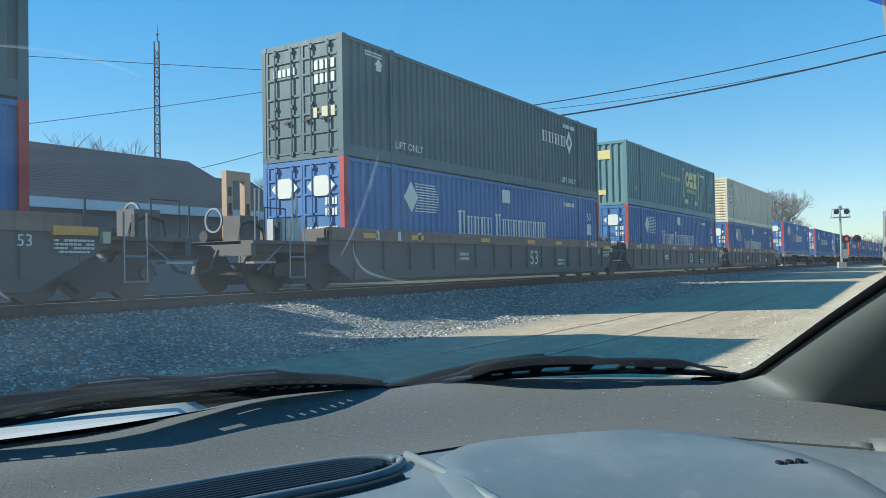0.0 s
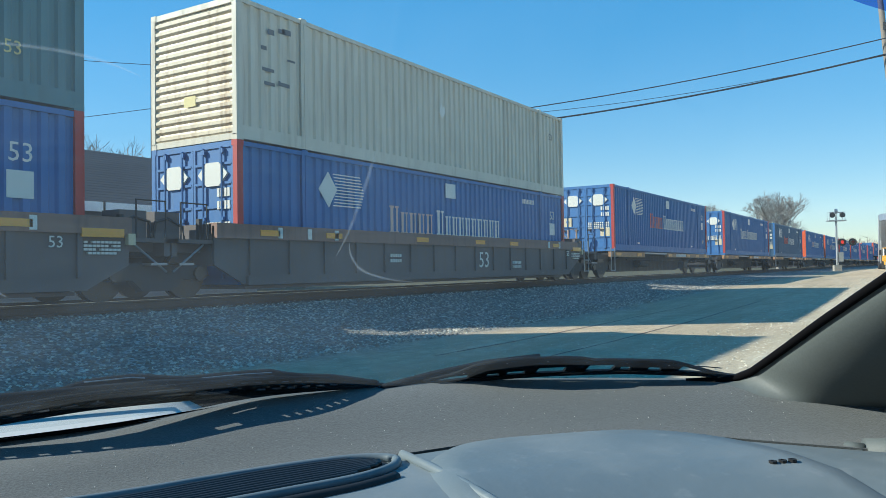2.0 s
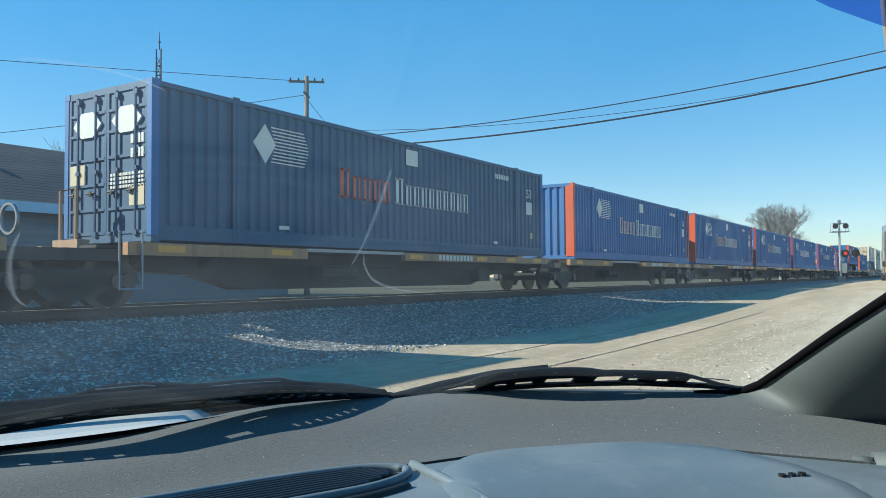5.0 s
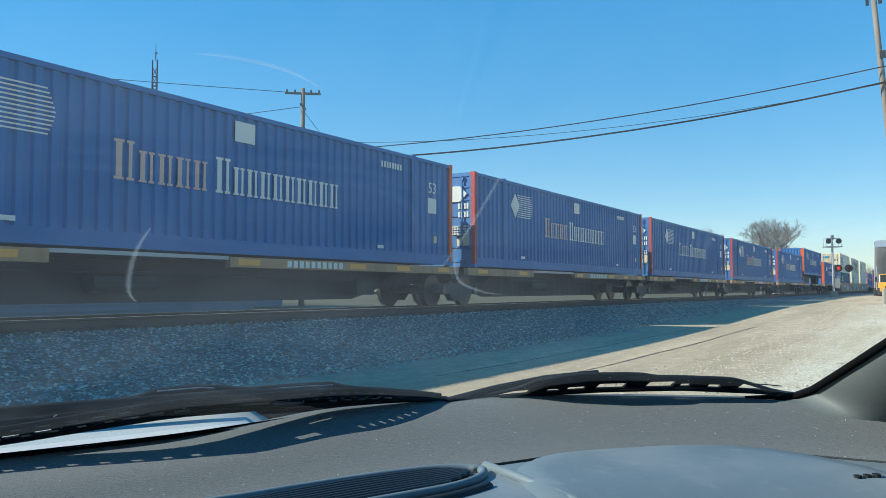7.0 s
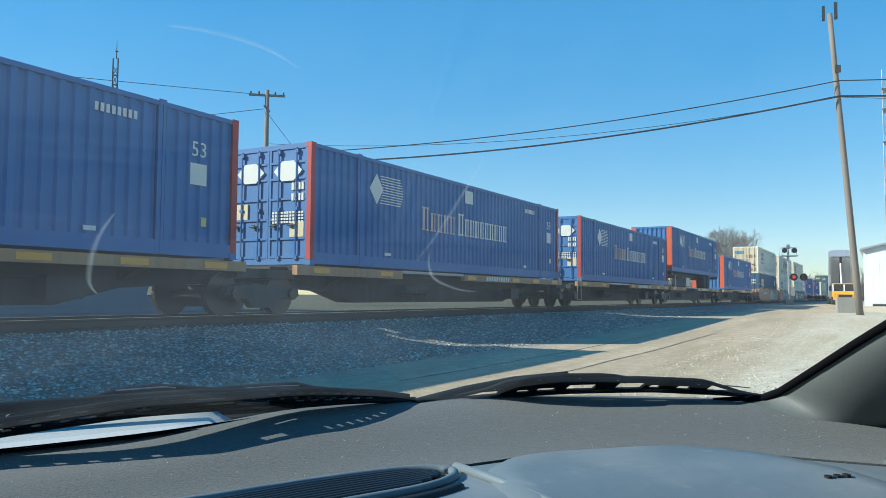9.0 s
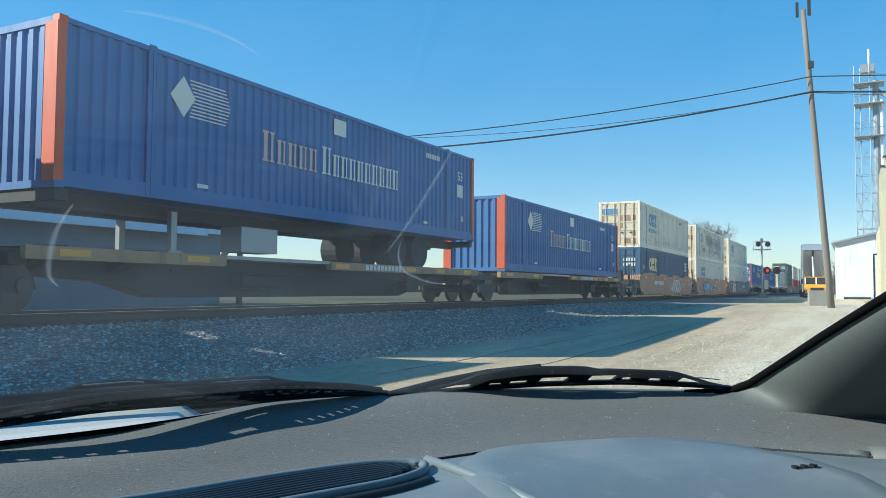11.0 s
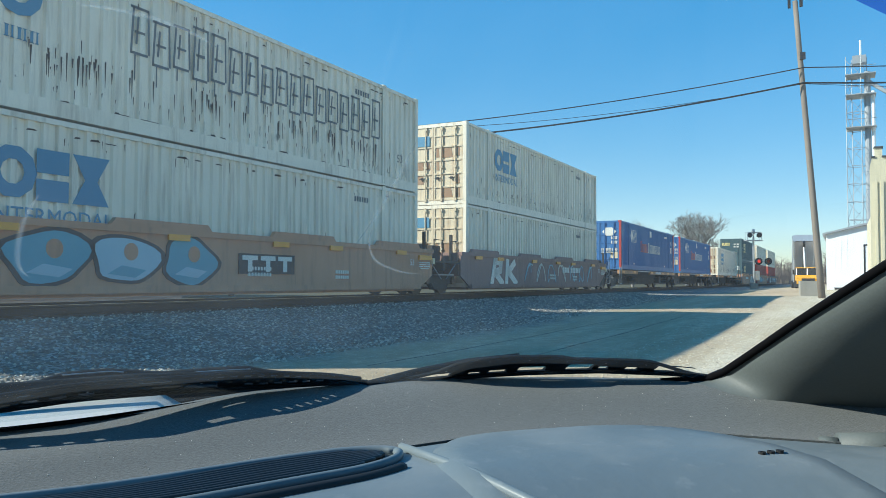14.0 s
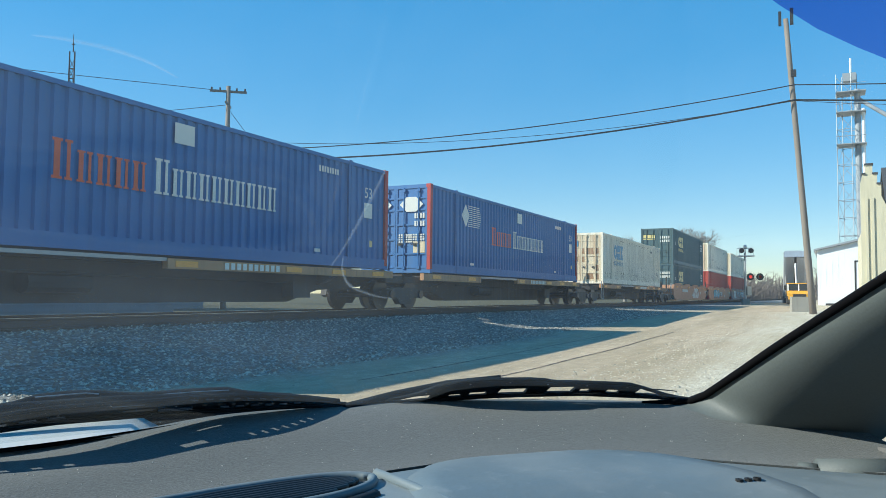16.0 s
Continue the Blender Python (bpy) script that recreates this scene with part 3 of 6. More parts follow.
def white_container(kind):
    c = container_shell("white", "white", "doors")
    if kind == "scrawl":
        part("emblem", Shape().disc((3.0, 1.95), 0.43, FRONT - 0.001, FRONT + 0.004, "y", 12, 0.22), "decal_blue", c, "lone blue ring of a worn emblem")
        letter_bars(c, 2.75, 3.4, 1.14, 1.36, [0.9] * 3, "decal_blue")
    elif kind != "plain":
        big_mark(c, 2.6, 1.5, 2.2, 0.85, "decal_blue")
        lettering("INTERMODAL", 0.37, "decal_blue", pose(3.72, FRONT, 1.12, 90), c)
    rust = random.Random(len(kind))
    for k in (0, 1):
        for y, w in ((0.18, 0.22), (0.45, 0.48), (0.99, 0.14)):
            for z, h in ((0.22, 0.36), (0.66, 0.39), (1.13, 0.40), (1.61, 0.40)):
                if rust.random() < 0.45:
                    a, b = 0.13 + k * 1.17 + y - 0.05, z + h * rust.uniform(0, 0.4)
                    part("rust_patch", Shape().prism([(a, b), (a + w, b), (a + w * rust.uniform(0.8, 1), z + h), (a + w * rust.uniform(0, 0.2), z + h)], 0.028, 0.034, "x"), "rustpatch", c, "orange-brown rust patch")
    part("blue_label", Shape().prism(rect(1.45, 2.1, 2.35, 2.46), 0.002, 0.034, "x"), "decal_blue", c, "blue label")
    if kind == "scrawl":
        rnd = random.Random(8)
        s = Shape()
        for i in range(17):
            x = 5.2 + i * 0.52
            z = 1.50 - 0.10 * (i % 2) - 0.012 * i
            h = rnd.uniform(0.85, 1.1)
            w = 0.42
            for a0, b0, a1, b1 in ((0, 0, 0.05, h), (w, 0.05, w - 0.03, h), (0, h - 0.05, w, h), (0.02, 0, w, 0.05), (0.1, h * 0.45, w - 0.08, h * 0.5), (0.12, 0.2, 0.16, h * 0.8)):
                s.prism([(x + a0, z + b0), (x + a0 + 0.045, z + b0), (x + a1 + 0.045, z + b1), (x + a1, z + b1)] if b1 - b0 > 0.2 else rect(x + a0, z + b0, x + a1, z + b1), FRONT - 0.001, FRONT + 0.004)
            s.prism(rect(x + 0.1, z - rnd.uniform(0.15, 0.5), x + 0.13, z), FRONT - 0.001, FRONT + 0.004)
        part("scrawl", s, "decal_grey", c, "grey hollow graffiti letters")
    rnd = random.Random(hash(len(kind)) % 97)
    s = Shape()
    if kind == "scrawl":
        for i in range(75):
            x, z, h, w = rnd.uniform(3.2, 13.8), rnd.uniform(0.95, 1.2), rnd.uniform(0.15, 0.5), rnd.uniform(0.02, 0.05)
            s.prism([(x + w * 0.4, z - h), (x + w * 0.6, z - h), (x + w, z), (x, z)], FRONT - 0.001, FRONT + 0.003)
    for i in range(190):
        x, h = rnd.uniform(0.3, CL - 0.4), rnd.uniform(0.04, 0.30) ** 1.15
        z = rnd.choice((0.32, 0.34, 0.36, 2.35, 1.0, 0.6)) + rnd.uniform(0, 0.25)
        w = rnd.uniform(0.008, 0.026)
        s.prism([(x + w * 0.3, z), (x + w * 0.6, z), (x + w, z + h), (x, z + h * 0.9)], FRONT - 0.001, FRONT + 0.003)
    for i in range(40):
        x, z, w, h = rnd.uniform(0.3, CL - 0.6), rnd.choice((0.28, 0.3, 2.62)), rnd.uniform(0.05, 0.35), rnd.uniform(0.015, 0.05)
        s.prism([(x, z), (x + w, z + h * 0.2), (x + w * 0.8, z + h), (x + w * 0.15, z + h * 0.8)], FRONT - 0.001, FRONT + 0.003)
    tagged(part("rust_run", s, "rust", c, "dark rust runs"), kind="stuff")
    small_bars(c, 12.7, 2.35, 6, 0.12, 0.14, "decal_grey")
    lettering("53", 0.34, "decal_grey", pose(15.1, FRONT, 0.8, 90), c, "number")
    return c


def dark_container(body="navy"):
    c = container_shell(body, body, "doors")
    big_mark(c, 2.6, 1.5, 2.2, 0.85, "decal_yellow")
    lettering("INTERMODAL", 0.37, "decal_yellow", pose(3.72, FRONT, 1.12, 90), c)
    lettering("53", 0.34, "decal", pose(1.1, FRONT, 1.6, 90), c, "number")
    small_bars(c, 14.6, 2.2, 6, 0.14, 0.16, "decal", 3)
    part("yellow_label", Shape().prism(rect(1.45, 2.1, 1.72, 2.36), 0.002, 0.034, "x").prism(rect(1.78, 2.1, 2.05, 2.36), 0.002, 0.034, "x").prism(rect(2.11, 2.1, 2.38, 2.36), 0.002, 0.034, "x")
         .prism(rect(1.45, 1.98, 2.38, 2.05), 0.002, 0.034, "x"), "decal_yellow", c, "yellow emblem bars")
    small_bars(c, 0.3, 2.05, 5, 0.16, 0.2, "decal", 2, "end")
    return c


# ---- railway cars ----
BOGIE = 0.45


def bogie(parent, x, label=""):
    """A two-axle truck whose centre is at x; z is counted from the rail head."""
    b = part("truck", Shape().box(x - 0.25, 0.15, 0.35, x + 0.25, 2.44, 0.62), "dark", parent, "cast steel truck")
    for y in (0.12, CW - 0.32):
        part("side_frame", Shape().prism([(x - 1.15, 0.42), (x - 0.95, 0.34), (x - 0.55, 0.36), (x - 0.32, 0.16), (x + 0.32, 0.16), (x + 0.55, 0.36), (x + 0.95, 0.34),
                                          (x + 1.15, 0.42), (x + 1.1, 0.60), (x + 0.5, 0.66), (x - 0.5, 0.66), (x - 1.1, 0.60)], y, y + 0.2), "dark", b)
        for dx in (-0.9, 0.9):
            part("axle_cap", Shape().disc((x + dx, BOGIE + 0.01), 0.13, y - 0.06, y + 0.02, "y", 12), "wheel", b)
    for dx in (-0.9, 0.9):
        w = Shape()
        for y in (YC - YS - 0.7525,  YC - YS + 0.7525):
            w.disc((x + dx, BOGIE), 0.455, y - 0.06, y + 0.05, "y", 24)
            w.disc((x + dx, BOGIE), 0.475, y + (0.05 if y < 1.3 else -0.085), y + (0.08 if y < 1.3 else -0.06), "y", 24)
        w.tube([(x + dx, 0.3, BOGIE), (x + dx, 2.3, BOGIE)], 0.08, 8)
        part("wheelset", w, "wheel", b, "worn steel wheelset")


def well_car(style, near_end, far_end, framed=True):
    """One well of an articulated car, its container standing from x 0 to 16.15; z from the rail head."""
    c = new("well_car")
    side, chord = ("well", "chord") if style == "ribbed" else ("maroon", "maroon") if far_end else ("brown", "brown")
    a, b = -0.72, CL + 0.72
    deck = side if style == "ribbed" else "dark"
    for y0, y1 in ((-0.16, -0.06), (CW + 0.06, CW + 0.16)):
        s = Shape().prism([(a, 0.62), (a + 0.75, 0.24), (b - 0.75, 0.24), (b, 0.62), (b, 1.36), (a, 1.36)], y0 + 0.02, y1 - 0.02)
        sheet = part("side_sheet", s, side, c, "grimy side of the well")
        if style == "ribbed":
            for i in range(15):
                x = 0.2 + (CL - 0.4) * i / 14
                part("rib", Shape().box(x - 0.05, y0 - 0.03, 0.42, x + 0.05, y1 + 0.03, 1.14), side, sheet)
            part("bottom_chord", Shape().box(a + 0.8, y0 - 0.05, 0.22, b - 0.8, y1 + 0.05, 0.40), side, sheet)
            part("top_chord", Shape().box(a, y0 - 0.06, 1.13, b, y1 + 0.06, 1.42), chord, sheet, "rust-brown top chord")
        else:
            part("bottom_chord", Shape().box(a + 0.8, y0 - 0.02, 0.20, b - 0.8, y1 + 0.02, 0.34), side, sheet)
            part("top_chord", Shape().box(a, y0 - 0.03, 1.30, b, y1 + 0.03, 1.42), chord, sheet)
            for x in (0.1, 4.7, 9.1, CL - 2.6):
                part("guide", Shape().prism([(x, 1.42), (x + 2.5, 1.42), (x + 2.38, 1.55), (x + 0.12, 1.55)], y0, y1), chord, sheet)
    k = -0.225 if style == "ribbed" else -0.195
    for x in (0.4, 2.4, 6.0, 9.1, 11.3, 14.6):
        part("reflector", Shape().box(x, k - 0.012, 1.20, x + 0.55, k + 0.03, 1.32), "reflector", c, "amber reflector strip")
    small = Shape()
    for x, z, n in ((8.3, 0.66, 8), (11.6, 0.62, 6)) if style == "smooth" else ((11.6, 0.62, 6), (4.9, 0.8, 5)):
        for r in range(2):
            for i in range(n):
                small.box(x + i * 0.1, k + 0.045 if style == "ribbed" else k + 0.025, z - 0.13 * r, x + i * 0.1 + 0.06, k + 0.08, z - 0.13 * r + 0.08)
    tagged(part("code_bar", small, "decal", c, "unreadable white code"), kind="stuff")
    if style == "ribbed":
        lettering("53", 0.66, "decal", pose(9.70, k + 0.058, 0.52, 90), c, "number")
        for x in (0.9, 1.8, 2.7, 14.2, 15.1):
            part("mark", Shape().box(x, k - 0.012, 1.16, x + 0.12, k + 0.03, 1.38), "decal", c)
    else:
        small = Shape()
        x0 = 10.05 if far_end else 3.35
        for i in range(10 if near_end or far_end else 0):
            x = x0 + i * 0.25 + (0.18 if i > 3 else 0)
            small.box(x, k + 0.025, 0.84, x + 0.17, k + 0.07, 1.08)
        if near_end or far_end:
            tagged(part("code_bar", small, "decal", c, "white code in bars"), kind="stuff")
    xp = CL + 0.23 if far_end else CL - 0.2
    if far_end:
        part("end_sheet", Shape().prism([(b, 0.66), (b + 0.3, 0.78), (b + 0.58, 0.98), (b + 0.58, 1.40), (b, 1.40)], -0.15, -0.07), side, c)
    part("end_plate", Shape().box(xp, k - 0.016, 1.08, xp + 0.76, k + 0.10, 1.22), "reflector", c, "yellow end plate")
    part("end_plate", Shape().box(xp + 0.84, k - 0.016, 0.96, xp + 0.98, k + 0.10, 1.15), "label_tan", c, "small cream plate")
    small = Shape()
    for r in range(4):
        for i in range(9):
            if (i * 7 + r * 3) % 8:
                small.box(xp + 0.06 + i * 0.075, k + 0.03, 0.80 + 0.06 * r, xp + 0.12 + i * 0.075, k + 0.10, 0.835 + 0.06 * r)
    tagged(part("code_bar", small, "decal", c, "unreadable white code"), kind="stuff")
    lettering("53", 0.26, "decal", pose(xp - 0.42, k + 0.02, 0.9, 90), c, "number")
    part("well_floor", Shape().box(a + 0.9, 0.0, 0.14, b - 0.9, CW, 0.20), side, c)
    for x0, x1, outer in ((-1.78, a + 0.1, near_end), (b - 0.1, CL + 1.78, far_end)):
        if outer:
            x0, x1 = (x0 - 1.2, x1) if x0 < 0 else (x0, x1 + 1.2)
        e = part("end_platform", Shape().box(x0, 0.25, 0.86, x1, CW - 0.25, 1.08).box(x0, -0.1, 1.02, x1, CW + 0.1, 1.09), deck, c)
        part("bulkhead", Shape().box(a if x0 < 0 else b - 0.1, -0.06, 0.6, a + 0.1 if x0 < 0 else b, CW + 0.06, 1.40), side, c)
        xe = x0 if x0 < 0 else x1
        d = 1 if x0 < 0 else -1
        part("grab_iron", Shape().tube([(xe + d * 0.3, -0.12, 1.09), (xe + d * 0.3, -0.12, 1.75), (xe + d * 0.9, -0.12, 1.75), (xe + d * 0.9, -0.12, 1.09)], 0.02, 6), "dark", c)
        part("grab_iron", Shape().tube([(xe + d * 0.5, CW - 0.2, 1.09), (xe + d * 0.5, CW - 0.2, 1.95)], 0.022, 6), "dark", c)
        part("brake_box", Shape().box(xe + d * 0.5 - 0.28, 0.5, 1.08, xe + d * 0.5 + 0.28, 1.0, 1.62), deck, c)
        for y in (0.15, CW - 0.3):
            part("guide_post", Shape().box(xe + d * 0.95, y, 1.08, xe + d * 1.03, y + 0.09, 2.0 if style == "smooth" else 1.5), "dark", c)
        part("hose_rack", Shape().tube([(xe + d * 0.15, 0.45, 1.09), (xe + d * 0.2, 0.45, 1.42), (xe + d * 0.5, 0.5, 1.5), (xe + d * 0.85, 0.5, 1.35), (xe + d * 0.9, 0.5, 1.09)], 0.03, 6), "dark", c)
        part("step_plate", Shape().box(min(xe, xe + d * 0.6), -0.12, 0.62, max(xe, xe + d * 0.6), 0.12, 0.66), "steel", c)
        part("cross_member", Shape().box(xe + d * 0.05 - 0.06, -0.05, 0.78, xe + d * 0.05 + 0.06, CW + 0.05, 1.02), deck, c)
        part("brake_cylinder", Shape().tube([(xe + d * 0.3, 1.7, 1.22), (xe + d * 0.85, 1.7, 1.22)], 0.13, 10), "dark", c)
        part("rod", Shape().tube([(xe + d * 0.2, -0.02, 0.5), (xe + d * 0.9, -0.02, 1.0)], 0.02, 6), "steel", c)
        if outer and style == "ribbed" and x0 < 0:
            f = part("end_frame", Shape().box(xe + d * 0.95 - 0.35, 1.3, 2.45, xe + d * 0.95 + 0.35, 1.45, 2.65).box(xe + d * 0.95 - 0.35, 1.3, 1.09, xe + d * 0.95 - 0.17, 1.45, 2.45)
                     .box(xe + d * 0.95 + 0.17, 1.3, 1.09, xe + d * 0.95 + 0.35, 1.45, 2.45), "tan", c, "tan steel end frame")
            part("slot", Shape().box(xe + d * 0.95 - 0.30, 1.285, 1.7, xe + d * 0.95 - 0.22, 1.3, 1.95).box(xe + d * 0.95 + 0.22, 1.285, 1.7, xe + d * 0.95 + 0.30, 1.3, 1.95)
                 .box(xe + d * 0.95 - 0.30, 1.285, 2.1, xe + d * 0.95 - 0.22, 1.3, 2.3), "black", f)
            part("cabinet", Shape().box(xe + d * 1.6 - 0.3, 0.35, 1.09, xe + d * 1.6 + 0.3, 0.8, 1.6), "bedgrey", c, "pale grey valve cabinet")
            for k in (0.25, 1.35):
                part("hand_bar", Shape().tube([(xe + d * k, 0.1, 1.05), (xe + d * k, 0.1, 2.15), (xe + d * (k + 0.12), 0.1, 2.15), (xe + d * (k + 0.12), 0.1, 1.5)], 0.022, 6), "steel", c)
        if outer and style == "ribbed" and x0 > 0 and framed:
            for xf in (CL + 1.76,):
                f = part("end_frame", Shape().box(xf, 1.3, 1.09, xf + 0.16, 1.42, 2.66).box(xf + 0.40, 1.3, 1.09, xf + 0.56, 1.42, 2.66).box(xf + 0.16, 1.3, 2.45, xf + 0.40, 1.42, 2.7)
                         .box(xf + 0.16, 1.32, 1.3, xf + 0.40, 1.40, 2.0), "chord", c, "rust-brown slotted end frame")
                part("slot", Shape().box(xf + 0.06, 1.285, 1.6, xf + 0.14, 1.3, 1.85).box(xf + 0.06, 1.285, 2.1, xf + 0.14, 1.3, 2.35).box(xf + 0.44, 1.285, 1.6, xf + 0.52, 1.3, 1.85)
                     .box(xf + 0.44, 1.285, 2.1, xf + 0.52, 1.3, 2.35), "black", f)
        if outer:
            part("ladder", Shape().tube([(xe + d * 1.0, -0.14, 0.3), (xe + d * 1.0, -0.14, 1.5)], 0.02, 6).tube([(xe + d * 1.45, -0.14, 0.3), (xe + d * 1.45, -0.14, 1.5)], 0.02, 6)
                 .tube([(xe + d * 1.0, -0.14, 0.32), (xe + d * 1.45, -0.14, 0.32)], 0.02, 6).tube([(xe + d * 1.0, -0.14, 0.75), (xe + d * 1.45, -0.14, 0.75)], 0.02, 6), "steel", c, "pale steel ladder")
            part("brake_wheel", Shape().disc((1.3, 1.55), 0.27, xe + d * 0.22, xe + d * 0.26, "x", 18, 0.23), "steel", c)
            part("coupler", Shape().box(min(xe, xe - d * 0.75), 1.13, 0.72, max(xe, xe - d * 0.75), 1.45, 1.0), "dark", c)
            part("air_hose", Shape().tube([(xe - d * 0.1, 0.8, 0.9), (xe - d * 0.35, 0.8, 0.5), (xe - d * 0.6, 0.8, 0.45)], 0.035, 6), "dark", c)
            bogie(c, xe + d * 1.75)
    bogie(c, -1.78 if not near_end else -1.2) if not near_end else None
    return c


def spine_car(near_end, far_end, span):
    """One platform of an articulated spine car; z from the rail head. span: the way to the next platform."""
    c = new("spine_car")
    yc = CW / 2
    s = Shape().prism([(-1.0, 0.72), (2.0, 0.55), (3.2, 0.24), (12.8, 0.24), (14.1, 0.55), (CL + 1.0, 0.72), (CL + 1.0, 1.04), (-1.0, 1.04)], yc - 0.3, yc + 0.3)
    part("centre_sill", s, "dark", c, "deep dark centre sill")
    part("deck", Shape().box(-0.6, yc - 0.62, 1.04, CL + 0.6, yc + 0.62, 1.09), "dark", c)
    part("pedestal", Shape().box(0.0, 0.02, 1.06, 0.3, CW - 0.02, 1.148), "dark", c)
    for x in (0.0, PI40 - 0.1, CL - PI40 - 0.1, CL - 0.3):
        part("cross_bearer", Shape().prism([(0.06, 1.06), (yc - 0.3, 0.7), (yc + 0.3, 0.7), (CW - 0.06, 1.06), (CW - 0.06, 1.145), (0.06, 1.145)], x, x + 0.28, "x"), "dark", c)
    for y0, y1 in ((-0.05, 0.09), (CW - 0.09, CW + 0.05)):
        part("side_sill", Shape().box(7.7, y0, 0.92, CL + 0.25, y1, 1.12), "spine", c, "ochre-brown side sill")
        part("side_sill", Shape().box(-0.5, y0, 0.90, 4.0, y1, 1.12), "spine", c, "ochre-brown side sill")
        part("side_rail", Shape().box(4.0, y0 + 0.03, 1.06, 7.7, y1 - 0.03, 1.13), "steel", c)
    for x in (7.9, 11.4, 13.3, CL - 0.9, 0.1, 2.9):
        part("reflector", Shape().box(x, -0.062, 0.96, x + 0.6, 0.0, 1.08), "reflector", c, "amber reflector strip")
    s = Shape()
    for i in range(10):
        s.box(9.3 + i * 0.19, -0.06, 0.95, 9.3 + i * 0.19 + 0.12, 0.0, 1.09)
    tagged(part("code_bar", s, "decal", c, "white code in bars"), kind="stuff")
    part("air_tank", Shape().tube([(5.2, 0.75, 0.62), (6.5, 0.75, 0.62)], 0.2, 12), "dark", c)
    part("valve_box", Shape().box(12.2, 0.35, 0.35, 12.9, 0.7, 0.75), "dark", c)
    part("crank_rod", Shape().tube([(3.0, 0.5, 0.8), (12.5, 0.5, 0.72)], 0.03, 6), "dark", c)
    x1 = CL + (span - CL) / 2
    part("end_beam", Shape().box(CL + 0.25, 0.2, 0.8, x1, CW - 0.2, 1.0), "dark", c)
    part("end_beam", Shape().box(-(span - CL) / 2 - 0.1, 0.2, 0.8, -0.3, CW - 0.2, 1.0), "dark", c)
    if near_end:
        bogie(c, -1.3)
        part("coupler", Shape().box(-3.0, 1.13, 0.72, -1.5, 1.45, 1.0), "dark", c)
        part("ladder", Shape().tube([(-0.7, -0.1, 0.3), (-0.7, -0.1, 1.3)], 0.02, 6).tube([(-0.25, -0.1, 0.3), (-0.25, -0.1, 1.3)], 0.02, 6)
             .tube([(-0.7, -0.1, 0.32), (-0.25, -0.1, 0.32)], 0.02, 6), "steel", c)
        part("hitch_stand", Shape().tube([(-0.5, 1.9, 1.0), (-0.5, 1.9, 2.1), (-0.42, 1.55, 2.15), (-0.42, 1.55, 1.0)], 0.035, 6).box(-0.62, 1.2, 1.0, -0.38, 1.95, 1.2), "tan", c, "tan hitch stand")
    else:
        bogie(c, -(span - CL) / 2)
    if far_end:
        bogie(c, CL + 1.3)
        part("coupler", Shape().box(CL + 1.5, 1.13, 0.72, CL + 3.0, 1.45, 1.0), "dark", c)
        part("brake_wheel", Shape().disc((1.3, 1.5), 0.27, CL + 1.0, CL + 1.05, "x", 18, 0.23), "steel", c)
    return c


MOVING = []     # thing, where it stands along the train, y, z


def put(thing_ob, s, y, z):
    thing_ob.matrix_basis = pose(s, y, z)
    MOVING.append((thing_ob, s, y, z))
    return thing_ob


